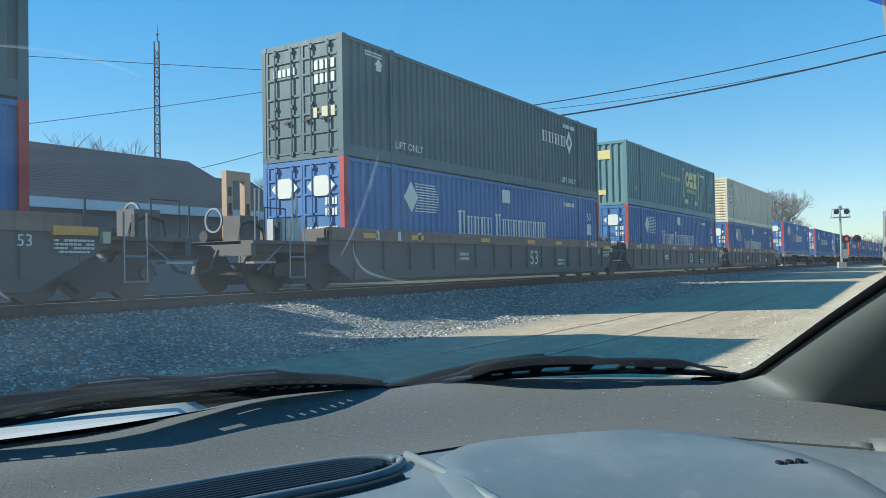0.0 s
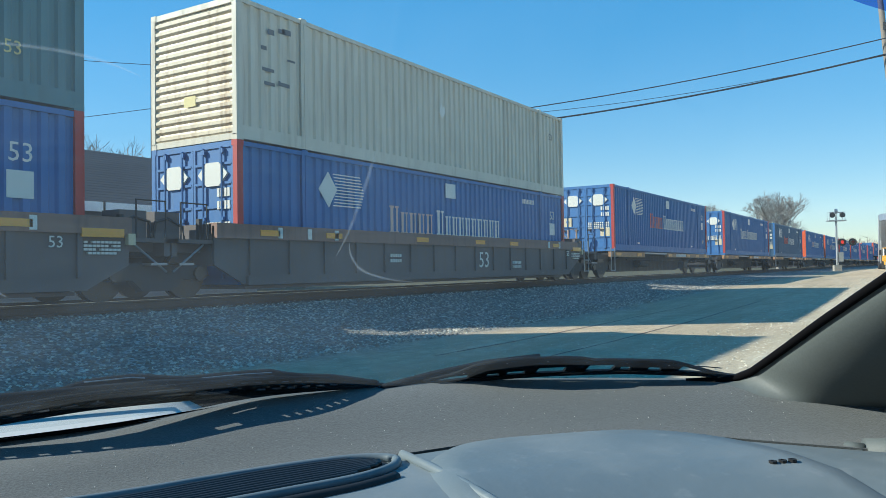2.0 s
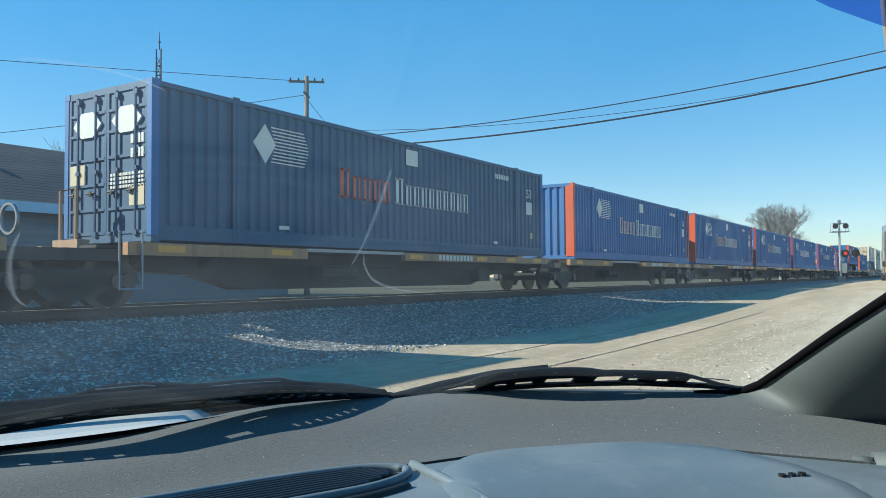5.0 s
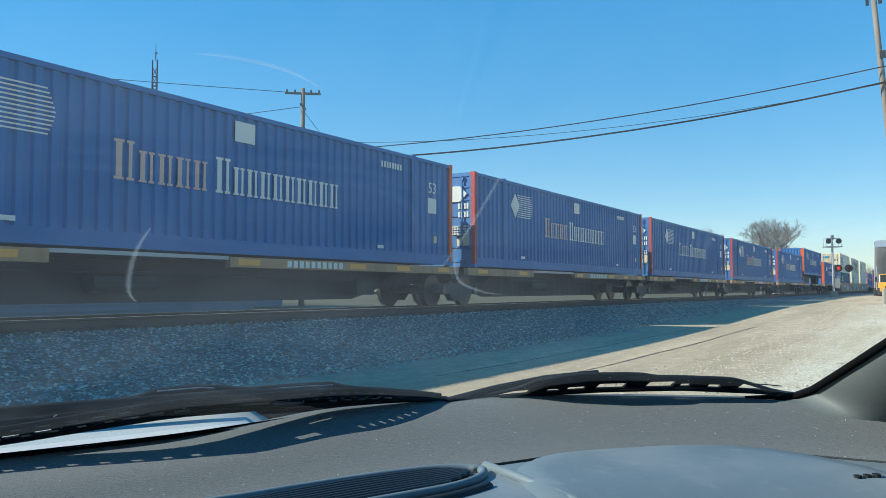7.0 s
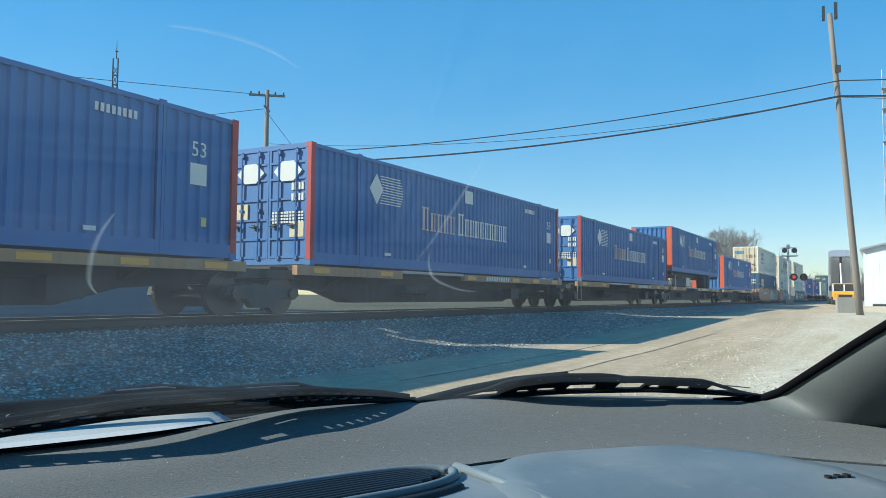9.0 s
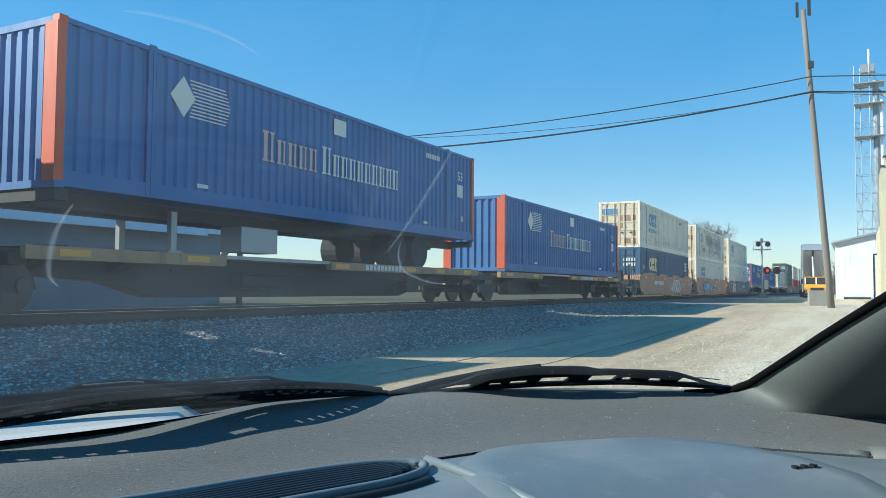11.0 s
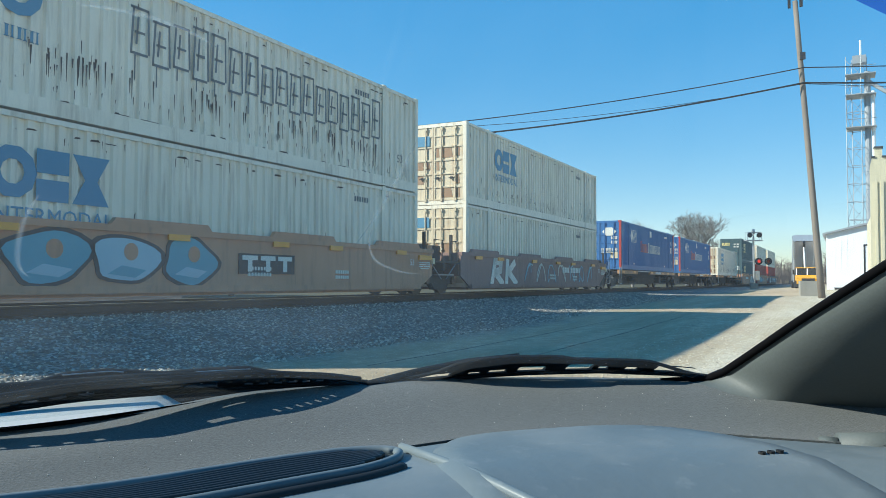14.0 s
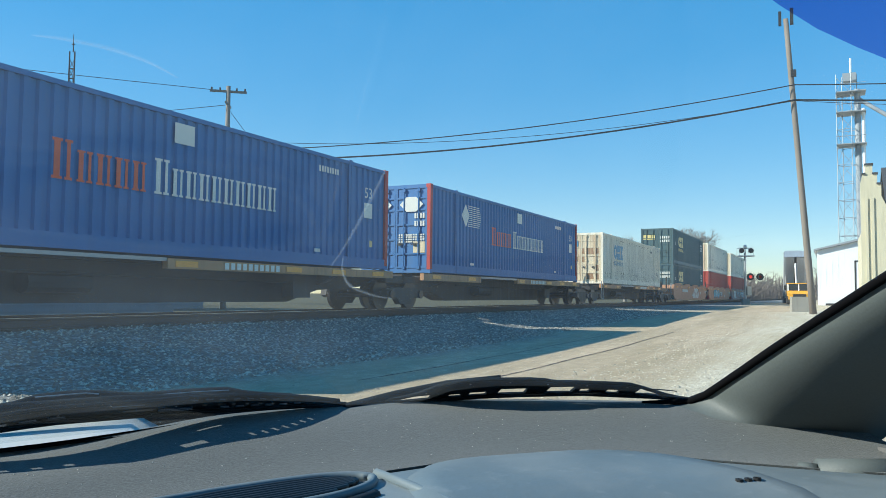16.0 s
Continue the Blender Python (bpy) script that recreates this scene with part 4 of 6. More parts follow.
def build_train():
    blueprint = {
        "slate": (slate_container, "dark slate-grey corrugated container with white codes"),
        "green": (green_container, "grey-green corrugated container with faded yellow emblem"),
        "beige": (beige_container, "beige corrugated container with rust-stained ribbed end"),
        "white_mark": (lambda: white_container("mark"), "worn white container with faded blue emblem and rust runs"),
        "white_scrawl": (lambda: white_container("scrawl"), "worn white container covered in hollow grey graffiti"),
        "white_plain": (lambda: white_container("plain"), "plain worn white corrugated container"),
        "navy": (dark_container, "dark blue container with yellow block emblem"),
        "black": (lambda: dark_container("slate"), "dark grey container with yellow block emblem"),
        "redbox": (lambda: container_shell("redbox", "redbox", "doors"), "plain brick-red corrugated container"),
        "pw": (lambda: blue_container("decal"), "blue corrugated container with white name bars and red posts"),
        "pf": (lambda: blue_container("decal_fade"), "blue corrugated container with faded peach and white name bars"),
        "pr": (lambda: blue_container("decal_red"), "blue corrugated container with red and white name bars"),
        "po": (lambda: blue_container("decal_fade", "waves", "orange"), "blue container with orange posts and a closed end"),
        "pb": (lambda: blue_container("decal_red", "doors", "blue", "navy"), "dusty dark blue container with red name bars"),
    }
    made = {}

    def box(kind, s, z):
        build, label = blueprint[kind]
        if kind in made:
            ob = copy_thing(made[kind], Matrix())
        else:
            ob = made[kind] = build()
        tagged(ob, label, "shipping container", "containers of the train")
        return put(ob, s, YS, z)

    cars = {}

    def car(kind, key, maker, s, label):
        if key in cars:
            ob = copy_thing(cars[key], Matrix())
        else:
            ob = cars[key] = maker()
        tagged(ob, label, "railway car", "cars of the train")
        return put(ob, s, YS, RAIL)

    z_low, z_high, z_deck = 6.716 - 2 * CH, 6.716 - CH, 4.745 - CH
    ribbed = "dark grimy ribbed well car with rust-brown top chord"
    smooth_side = "terracotta-brown well car with graffiti and amber reflectors"
    stacks = [(-9.38, "ribbed", "pw", "slate", 0, 1), (14.25, "ribbed", "pw", "slate", 1, 0), (33.9, "ribbed", "pw", "green", 0, 0), (53.35, "ribbed", "pf", "beige", 0, 1),
              (281.35, "smooth", "navy", "white_mark", 1, 0), (301.05, "smooth", "white_mark", "white_scrawl", 0, 0), (320.7, "smooth", "white_plain", "white_mark", 0, 1),
              (403.6, "smooth", "black", "black", 1, 0), (423.3, "smooth", "redbox", "white_plain", 0, 0), (443.0, "smooth", "redbox", "white_plain", 0, 1)]
    for s, style, low, high, near, far in stacks:
        w = car("well", (style, near, far, s > 0), lambda: well_car(style, near, far, s > 0), s, ribbed if style == "ribbed" else smooth_side)
        box(low, s, z_low)
        box(high, s, z_high)
        if 280 < s < 322:
            spray_paint(w, s)
    singles = [(74.85, "pr", 1, 0, 20.9), (95.75, "pw", 0, 1, 18.9), (114.7, "pb", 1, 0, 18.9), (133.6, "po", 0, 0, 17.6), (151.15, "po", 0, 0, 17.5), (168.6, "pf", 0, 0, 17.6),
               (186.25, "pw", 0, 0, 18.5), (204.8, "pf", 0, 1, 18.9), (223.7, "pf", 1, 0, 17.4), (241.1, None, 0, 0, 18.8), (260.0, "po", 0, 1, 18.8),
               (342.0, "pr", 1, 0, 18.85), (360.85, "pr", 0, 1, 18.85), (382.0, "white_mark", 1, 1, 20.0)]
    for s, kind, near, far, span in singles:
        car("spine", (near, far, span), lambda: spine_car(near, far, span), s, "dark spine car with ochre-brown side sills")
        if kind:
            box(kind, s, z_deck)
        else:
            lifted = copy_thing(made["po"], Matrix())
            tagged(lifted, "blue container with orange end posts on a road chassis", "shipping container", "containers of the train")
            put(lifted, s, YS, z_deck + 0.95)
            put(road_chassis(), s, YS, z_deck + 0.33)


def road_chassis():
    """The wheeled frame that carries one container on the spine car."""
    c = tagged(new("trailer_chassis"), "dark steel trailer chassis with wheels under a container", "trailer")
    part("frame_beam", Shape().box(0.1, 0.75, 0.36, CL - 0.1, 0.95, 0.615).box(0.1, 1.64, 0.36, CL - 0.1, 1.84, 0.615), "dark", c)
    part("bolster", Shape().box(0.05, 0.05, 0.42, 0.3, CW - 0.05, 0.615).box(CL - 0.3, 0.05, 0.42, CL - 0.05, CW - 0.05, 0.615), "dark", c)
    for x in (11.2, 12.5):
        for y in (0.1, CW - 0.65):
            part("tyre", Shape().disc((x, 0.12), 0.5, y, y + 0.55, "y", 20), "tyre", c)
    for y in (0.5, CW - 0.6):
        part("landing_leg", Shape().box(3.0, y, -0.3, 3.15, y + 0.12, 0.5).box(2.9, y - 0.05, -0.36, 3.25, y + 0.17, -0.28), "steel", c)
    part("tool_box", Shape().box(4.6, 0.1, -0.25, 5.8, 0.7, 0.3), "steel", c)
    return c


M["tyre"] = plain("black_rubber", (0.025, 0.025, 0.027), 0.85)


def spray_paint(car_ob, s):
    """Graffiti on the smooth side of a well car: overlapping outlined blobs."""
    y0, y1 = -0.162, -0.148
    if s < 290:
        for mat, x0, zc, w, h, r, n in (("spray", 9.5, 0.78, 0.75, 0.44, 0.03, 3), ("spray", 9.6, 0.78, 0.55, 0.42, 0.055, 5), ("spray_dark", 11.2, 1.12, 0.32, 0.10, 0.014, 3), ("spray", 13.1, 0.8, 0.25, 0.12, 0.015, 2)):
            for k in range(n):
                s2 = Shape()
                pts = [(x0 + k * w * 0.9 + w * math.cos(1.3 * a + k * 1.7), zc + h * math.sin(1.9 * a + k * 2.3)) for a in (0.25 * i for i in range(14))]
                for (p0, q0), (p1, q1) in zip(pts, pts[1:]):
                    d = max(1e-4, math.hypot(p1 - p0, q1 - q0))
                    nx, nz = -(q1 - q0) / d * r, (p1 - p0) / d * r
                    s2.prism([(p0 + nx, q0 + nz), (p0 - nx, q0 - nz), (p1 - nx, q1 - nz), (p1 + nx, q1 + nz)], y0, y1)
                part("graffiti", s2, mat, car_ob, "looping white sprayed scrawl" if mat == "spray" else "small black tag")
    elif s < 310:
        for i, (x, w) in enumerate(((3.5, 0.95), (5.05, 0.9), (6.6, 0.85))):
            o = [(x + w * (0.9 + 0.15 * math.sin(3 * a + i)) * math.cos(a), 0.81 + 0.52 * (0.95 + 0.12 * math.sin(2 * a + i * 2)) * math.sin(a)) for a in (2 * math.pi * k / 22 for k in range(22))]
            part("graffiti", Shape().prism(o, y0 + 0.002, y1), "spray_dark", car_ob, "dark outline of sprayed letters")
            o2 = [(x + (p - x) * 0.88, 0.80 + (q - 0.80) * 0.86) for p, q in o]
            part("graffiti", Shape().prism(o2, y0 - 0.004, y1), ("teal", "spray_pale", "teal")[i], car_ob, "teal and pale blue sprayed letters")
            part("graffiti", Shape().disc((x + 0.1, 0.95), 0.16, y0 - 0.008, y1), "brown", car_ob)
            part("graffiti", Shape().prism([(x - 0.4, 0.55), (x + 0.2, 0.48), (x + 0.45, 0.62), (x - 0.1, 0.7)], y0 - 0.008, y1), ("spray_pale", "teal", "spray_pale")[i], car_ob)
        part("emblem", Shape().box(8.0, y0 - 0.004, 0.58, 9.9, y1, 1.02), "spray_dark", car_ob, "dark plate of the block emblem")
        for x in (8.1, 8.7, 9.3):
            part("emblem_block", Shape().prism([(x, 0.98), (x + 0.5, 0.98), (x + 0.5, 0.88), (x + 0.32, 0.88), (x + 0.32, 0.63), (x + 0.18, 0.63), (x + 0.18, 0.88), (x, 0.88)], y0 - 0.008, y1), "decal", car_ob, "white block shape")
    else:
        def stroke(pts, r, mat):
            s2 = Shape()
            for (x0, z0), (x1, z1) in zip(pts, pts[1:]):
                d = math.hypot(x1 - x0, z1 - z0)
                nx, nz = -(z1 - z0) / d * r, (x1 - x0) / d * r
                ex, ez = (x1 - x0) / d * r * 0.6, (z1 - z0) / d * r * 0.6
                s2.prism([(x0 - ex + nx, z0 - ez + nz), (x0 - ex - nx, z0 - ez - nz), (x1 + ex - nx, z1 + ez - nz), (x1 + ex + nx, z1 + ez + nz)], y0, y1)
            part("graffiti", s2, mat, car_ob, "white sprayed scrawl")
        stroke([(1.9, 0.35), (2.2, 1.2), (2.75, 1.15), (2.7, 0.85), (2.2, 0.75), (2.9, 0.35)], 0.14, "spray")
        stroke([(3.4, 1.2), (3.3, 0.4)], 0.14, "spray")
        stroke([(4.1, 1.15), (3.5, 0.8), (4.3, 0.35)], 0.14, "spray")
        rnd = random.Random(5)
        for k in range(7):
            x = 5.5 + k * 1.45
            pts = [(x + 0.45 * math.cos(a * 1.1 + k) + 0.06 * a, 0.8 + 0.38 * math.sin(a * 1.7 + k * 2)) for a in (0.5 * i for i in range(11))]
            stroke(pts, 0.022, rnd.choice(("spray", "spray", "spray_pale")))


# ---- surroundings ----
M["roof"] = paint("dark_shingles", (0.055, 0.055, 0.06), (0.09, 0.085, 0.08), 0.5, 0.9)
M["siding"] = paint("grey_siding", (0.27, 0.265, 0.26), (0.22, 0.21, 0.2), 0.25, 0.7)
M["trimw"] = paint("white_trim", (0.84, 0.85, 0.85), (0.4, 0.38, 0.34), 0.2, 0.6)
M["shed"] = paint("white_metal_siding", (0.78, 0.79, 0.80), (0.45, 0.42, 0.38), 0.2, 0.45)
M["cream"] = paint("cream_masonry", (0.55, 0.50, 0.36), (0.28, 0.24, 0.18), 0.4, 0.85)
M["wood"] = paint("weathered_pole_wood", (0.21, 0.175, 0.145), (0.12, 0.10, 0.085), 0.6, 0.9)
M["galv"] = plain("galvanised_lattice", (0.34, 0.36, 0.38), 0.55, 0.4)
M["black"] = plain("black_fitting", (0.02, 0.02, 0.022), 0.5)
M["bark"] = paint("grey_brown_bark", (0.25, 0.225, 0.20), (0.13, 0.10, 0.08), 0.5, 0.95)
M["twigs"] = plain("grey_brown_twigs", (0.20, 0.165, 0.145), 0.95, grain=0.4, spread=0.3, relief=0)
M["concrete"] = paint("stained_concrete", (0.30, 0.28, 0.24), (0.18, 0.16, 0.13), 0.5, 0.9)
M["loader"] = paint("orange_yellow_cab", (0.72, 0.36, 0.03), (0.3, 0.18, 0.05), 0.2, 0.45)
M["alu"] = plain("dull_aluminium", (0.42, 0.43, 0.44), 0.42, 0.85)
M["bedgrey"] = paint("scuffed_grey_steel", (0.50, 0.51, 0.52), (0.3, 0.27, 0.24), 0.4, 0.5)
M["tipbed"] = paint("dull_bed_steel", (0.40, 0.41, 0.42), (0.14, 0.13, 0.12), 0.4, 0.4, metal=0.3)
M["redlamp"] = plain("lit_red_lens", (1.0, 0.05, 0.03), 0.3, glow=0.35)
M["redlens"] = plain("unlit_red_lens", (0.20, 0.015, 0.015), 0.25)
M["glassdark"] = plain("dark_window", (0.02, 0.025, 0.03), 0.1)
M["grass"] = paint("dry_grass", (0.30, 0.26, 0.13), (0.16, 0.15, 0.07), 0.6, 0.95, False)


def house(name, label, x0, x1, y0, y1, eave, ridge, seams=True):
    h = thing(name, label, "house")
    w = Shape().box(x0 + 0.4, y0 + 0.5, 0, x1 - 0.3, y1 - 0.4, eave)
    n = int((eave - 0.3) / 0.2)
    for i in range(n):
        z = 0.3 + 0.2 * i
        w.prism([(y0 + 0.50, z), (y0 + 0.475, z), (y0 + 0.497, z + 0.195), (y0 + 0.50, z + 0.195)], x0 + 0.4, x1 - 0.3, "x")
    part("wall", w, "siding", h, "grey lap siding")
    ym = (y0 + y1) / 2
    r = part("roof", Shape().prism([(y0, eave), (ym, ridge), (y1, eave), (y1, eave + 0.12), (ym, ridge + 0.14), (y0, eave + 0.12)], x0, x1, "x"), "roof", h, "dark shingled roof")
    s = Shape()
    for i in range(1, 22):
        k = i / 22
        y, z = y0 + (ym - y0) * k, eave + 0.12 + (ridge + 0.02 - eave) * k
        s.box(x0 - 0.01, y, z - 0.01, x1 + 0.01, y + 0.02, z + 0.004)
    tagged(part("shingle_course", s, "roof", r), kind="stuff")
    part("fascia", Shape().box(x0, y0 - 0.04, eave - 0.16, x1, y0 + 0.02, eave + 0.14), "trimw", h, "pale fascia board")
    part("gable", Shape().prism([(y0 + 0.5, eave), (ym, ridge - 0.08), (y1 - 0.4, eave)], x1 - 0.36, x1 - 0.3, "x"), "trimw", h)
    return h, r


def lattice(s, x, y, z0, z1, w0, w1, step, r, legs=3):
    """Leg tubes with rungs and diagonals."""
    def at(k, z):
        w = w0 + (w1 - w0) * (z - z0) / (z1 - z0)
        a = 2 * math.pi * k / legs + 0.4
        return Vector((x + w * math.cos(a), y + w * math.sin(a), z))
    for k in range(legs):
        s.tube([at(k, z0), at(k, z1)], r, 5)
    z = z0
    i = 0
    while z + step <= z1:
        for k in range(legs):
            s.tube([at(k, z), at((k + 1) % legs, z)], r * 0.7, 4)
            s.tube([at(k, z), at((k + 1) % legs, z + step)] if i % 2 else [at((k + 1) % legs, z), at(k, z + step)], r * 0.55, 4)
        z += step
        i += 1


def bare_tree(name, label, x, y, z, height, seed, spread=0.55, depth=6):
    rnd = random.Random(seed)
    trunk, twigs = Shape(), Shape()

    def grow(p, d, length, r, level):
        q = p + d * length
        mid = p + d * length * 0.5 + Vector((rnd.uniform(-1, 1), rnd.uniform(-1, 1), 0)) * length * 0.06
        (trunk if level < 2 else twigs).tube([p, mid, q], r, 5 if level < 3 else 3, r * 0.68)
        if level >= depth:
            return
        for _ in range(3 if level > 0 else 4):
            a = Vector((rnd.uniform(-1, 1), rnd.uniform(-1, 1), rnd.uniform(-0.25, 0.7)))
            nd = (d * (1 - spread * 0.6) + a.normalized() * spread).normalized()
            grow(p + d * length * rnd.uniform(0.65, 1.0), nd, length * rnd.uniform(0.62, 0.82), max(r * 0.58, 0.011), level + 1)

    grow(Vector((0, 0, -0.2)), Vector((0, 0, 1)), height * 0.24, height * 0.019, 0)
    t = thing(name, label, "tree", at=pose(x, y, z))
    part("trunk", trunk, "bark", t)
    part("crown", twigs, "bark", t, "leafless twigs")
    return t


def build_surroundings():
    h, r = house("house", "low house with dark shingled roof and grey siding", -14, 22.6, 22, 32, 3.3, 5.75)
    part("vent_pipe", Shape().tube([(11.6, 27.0, 5.6), (11.6, 27.0, 6.35)], 0.09, 8).tube([(11.6, 27.0, 6.35), (11.6, 27.0, 6.5)], 0.17, 8), "dark", r)
    house("house", "small house with dark roof and pale gable", 26.5, 33.2, 30.5, 38, 4.2, 6.3)
    # lattice mast behind the roof
    s = Shape()
    mx, my = 70 * math.cos(0.9084), 70 * math.sin(0.9084)
    lattice(s, mx, my, 0, 20.6, 0.30, 0.25, 0.8, 0.06)
    m = tagged(part("lattice_mast", s, "dark"), "slender three-legged steel lattice mast", "mast")
    part("tip", Shape().tube([(mx, my, 20.6), (mx, my, 22.1)], 0.05, 5, 0.02).box(mx - 0.1, my - 0.1, 21.2, mx + 0.1, my + 0.1, 21.27), "dark", m)
    # line poles
    px, py = 45 * math.cos(0.7324), 45 * math.sin(0.7324)
    pole = thing("utility_pole", "weathered wooden utility pole with a crossarm", "utility pole", "utility poles")
    part("post", Shape().tube([(px, py, 0), (px, py, 12.65)], 0.17, 10, 0.12), "wood", pole, smooth=True)
    arm = part("crossarm", Shape().box(-1.0, -0.05, -0.06, 1.0, 0.05, 0.06), "wood", pole, at=pose(px, py, 12.35, 0, 0, -50))
    part("crossarm_lower", Shape().box(-0.7, -0.04, -0.05, 0.7, 0.04, 0.05), "wood", pole, at=pose(px, py, 11.6, 0, 0, 30))
    for k in (-0.9, -0.45, 0.45, 0.9):
        part("insulator", Shape().disc((k, 0.0), 0.05, 0.06, 0.2, "z", 8), "black", arm)
    part("transformer", Shape().disc((px + 0.3, py - 0.25), 0.2, 8.2, 8.9, "z", 12), "galv", pole)
    p0, p1 = Vector((42, 0.93, 0.2)), Vector((42, 1.95, 15.0))
    pole = thing("utility_pole", "tall leaning grey-brown utility pole", "utility pole", "utility poles")
    part("post", Shape().tube([p0 + (p1 - p0) * k / 6 for k in range(7)], 0.17, 12, 0.12), "wood", pole, smooth=True)
    part("pole_fork", Shape().box(41.9, 1.6, 14.7, 42.1, 1.75, 15.5).box(41.9, 2.15, 14.7, 42.1, 2.28, 15.4), "black", pole)
    part("fitting", Shape().box(41.75, 1.5, 12.0, 41.85, 1.75, 12.35), "black", pole)
    # wires, each one sagging curve
    for za, zb, zc, rad, sag in ((11.6, 9.0, 13.0, 0.028, 0.62), (10.85, 8.5, 12.2, 0.045, 0.75), (10.8, 9.6, 11.4, 0.014, 0.9)):
        pts = []
        a, b, c = Vector((41.8, 1.6, za)), Vector((px, py, zb)), Vector((52, -32, zc))
        for q0, q1, n in ((b, a, 24), (a, c, 16)):
            for i in range(n):
                k = i / n
                p = q0.lerp(q1, k)
                p.z -= sag * 4 * k * (1 - k)
                pts.append(p)
        tagged(part("overhead_wire", Shape().tube(pts, rad, 5), "black"), "black overhead wire sagging between poles", "cable", "overhead wires")
    for (ax, ay, az), (bx, by, bz) in (((px - 0.6, py + 0.7, 12.4), (-10, 60, 12)), ((px, py, 11.6), (12, 52, 7)), ((px, py, 8.6), (24, 36, 5.5)), ((px, py, 11.4), (px + 6, py - 1, 7))):
        a, b = Vector((ax, ay, az)), Vector((bx, by, bz))
        pts = [a.lerp(b, k / 12) - Vector((0, 0, 1.2 * (k / 12) * (1 - k / 12))) for k in range(13)]
        tagged(part("service_wire", Shape().tube(pts, 0.016, 4), "black"), "thin service wire from the pole", "cable")
    # crossing signal
    sx, sy = 75 * math.cos(0.0946), 75 * math.sin(0.0946)
    c = thing("crossing_signal", "railway crossing signal with red lamps and a lattice head", "signal", at=pose(sx, sy, ground_z(sx, sy), 0, 0, 20))
    part("post", Shape().tube([(0, 0, 0), (0, 0, 4.6)], 0.09, 10), "alu", c)
    part("base", Shape().box(-0.3, -0.3, 0, 0.3, 0.3, 0.5), "concrete", c)
    part("head_frame", Shape().box(-0.5, -0.7, 4.25, 0.5, 0.7, 4.33).tube([(-0.4, -0.6, 4.3), (-0.4, -0.6, 5.0), (-0.4, 0.6, 5.0), (-0.4, 0.6, 4.3)], 0.03, 5)
         .tube([(0.4, -0.6, 4.3), (0.4, -0.6, 5.0), (0.4, 0.6, 5.0), (0.4, 0.6, 4.3)], 0.03, 5), "galv", c)
    for y in (-0.4, 0.4):
        part("lamp_unit", Shape().disc((y, 4.75), 0.22, -0.5, -0.35, "x", 14).box(-0.35, y - 0.12, 4.6, 0.0, y + 0.12, 4.9), "black", c)
    part("bell", Shape().disc((0, 5.1), 0.2, -0.1, 0.1, "y", 12).tube([(0, 0, 4.6), (0, 0, 5.3)], 0.05, 6), "alu", c)
    for y, lit in ((-1.22, "redlens"), (-0.40, "redlamp")):
        u = part("warning_light", Shape().disc((y, 2.45), 0.32, -0.12, -0.08, "x", 18).box(-0.1, y - 0.1, 2.35, 0.1, y + 0.1, 2.55), "black", c)
        part("lens", Shape().disc((y, 2.45), 0.15, -0.16, -0.1, "x", 14), lit, u, "red lens")
        part("hood", Shape().disc((y, 2.45), 0.19, -0.36, -0.1, "x", 14, 0.17), "black", u)
    part("crossarm", Shape().box(-0.06, -1.4, 2.41, 0.02, 0.35, 2.49), "alu", c)
    part("gate_mechanism", Shape().box(-0.25, -0.45, 0.8, 0.25, -0.1, 1.6), "alu", c)
    # tipped dump truck
    tx, ty = 90.0, 3.45
    tr = thing("dump_truck", "orange dump truck with its steel bed tipped up", "truck", at=pose(tx, ty, ground_z(tx, ty) - 0.2, 0, 0, 6))
    part("cab", Shape().prism([(-2.6, 1.25), (-1.5, 1.4), (-1.5, 1.55), (0.2, 1.55), (0.2, 0.6), (-2.6, 0.6)], -1.05, 1.05), "loader", tr, "orange cab")
    part("windscreen", Shape().box(-1.46, -0.95, 1.55, 0.1, 0.95, 2.25), "glassdark", tr)
    part("cab_roof", Shape().box(-1.55, -1.05, 2.25, 0.2, 1.05, 2.33), "loader", tr)
    for y in (-1.0, 0.0, 1.0):
        part("window_post", Shape().box(-1.5, y - 0.05, 1.5, -1.4, y + 0.05, 2.3), "trimw", tr)
    part("grille", Shape().box(-2.68, -0.6, 0.65, -2.58, 0.6, 1.2), "black", tr)
    part("bumper", Shape().box(-2.75, -1.2, 0.35, -2.55, 1.2, 0.65), "dark", tr)
    for y in (-1.15, 1.15):
        part("exhaust_stack", Shape().tube([(0.4, y, 0.8), (0.4, y, 3.1)], 0.08, 8), "alu", tr)
        part("mirror", Shape().box(-1.5, y * 1.12 - 0.1, 1.6, -1.4, y * 1.12 + 0.1, 2.1), "black", tr)
    for x in (-1.9, 3.6, 4.9):
        for y in (-1.2, 0.8):
            part("tyre", Shape().disc((x, 0.5), 0.5, y, y + 0.4, "y", 18), "tyre", tr)
    part("chassis", Shape().box(-2.2, -0.45, 0.6, 5.8, 0.45, 0.95), "dark", tr)
    bed = part("bed", Shape().prism([(-0.98, 0.0), (0.98, 0.0), (1.10, 0.9), (1.08, 1.35), (0.92, 1.62), (0.62, 1.75), (-0.62, 1.75), (-0.92, 1.62), (-1.08, 1.35), (-1.10, 0.9)], 0, 0.12, "x").box(0, -1.0, 0, 5.6, 1.0, 0.08)
               .box(0, -1.10, 0, 5.6, -1.02, 1.4).box(0, 1.02, 0, 5.6, 1.10, 1.4), "tipbed", tr, "tipped dull steel bed", at=pose(2.4, 0, 5.2, 0, 64, 0))
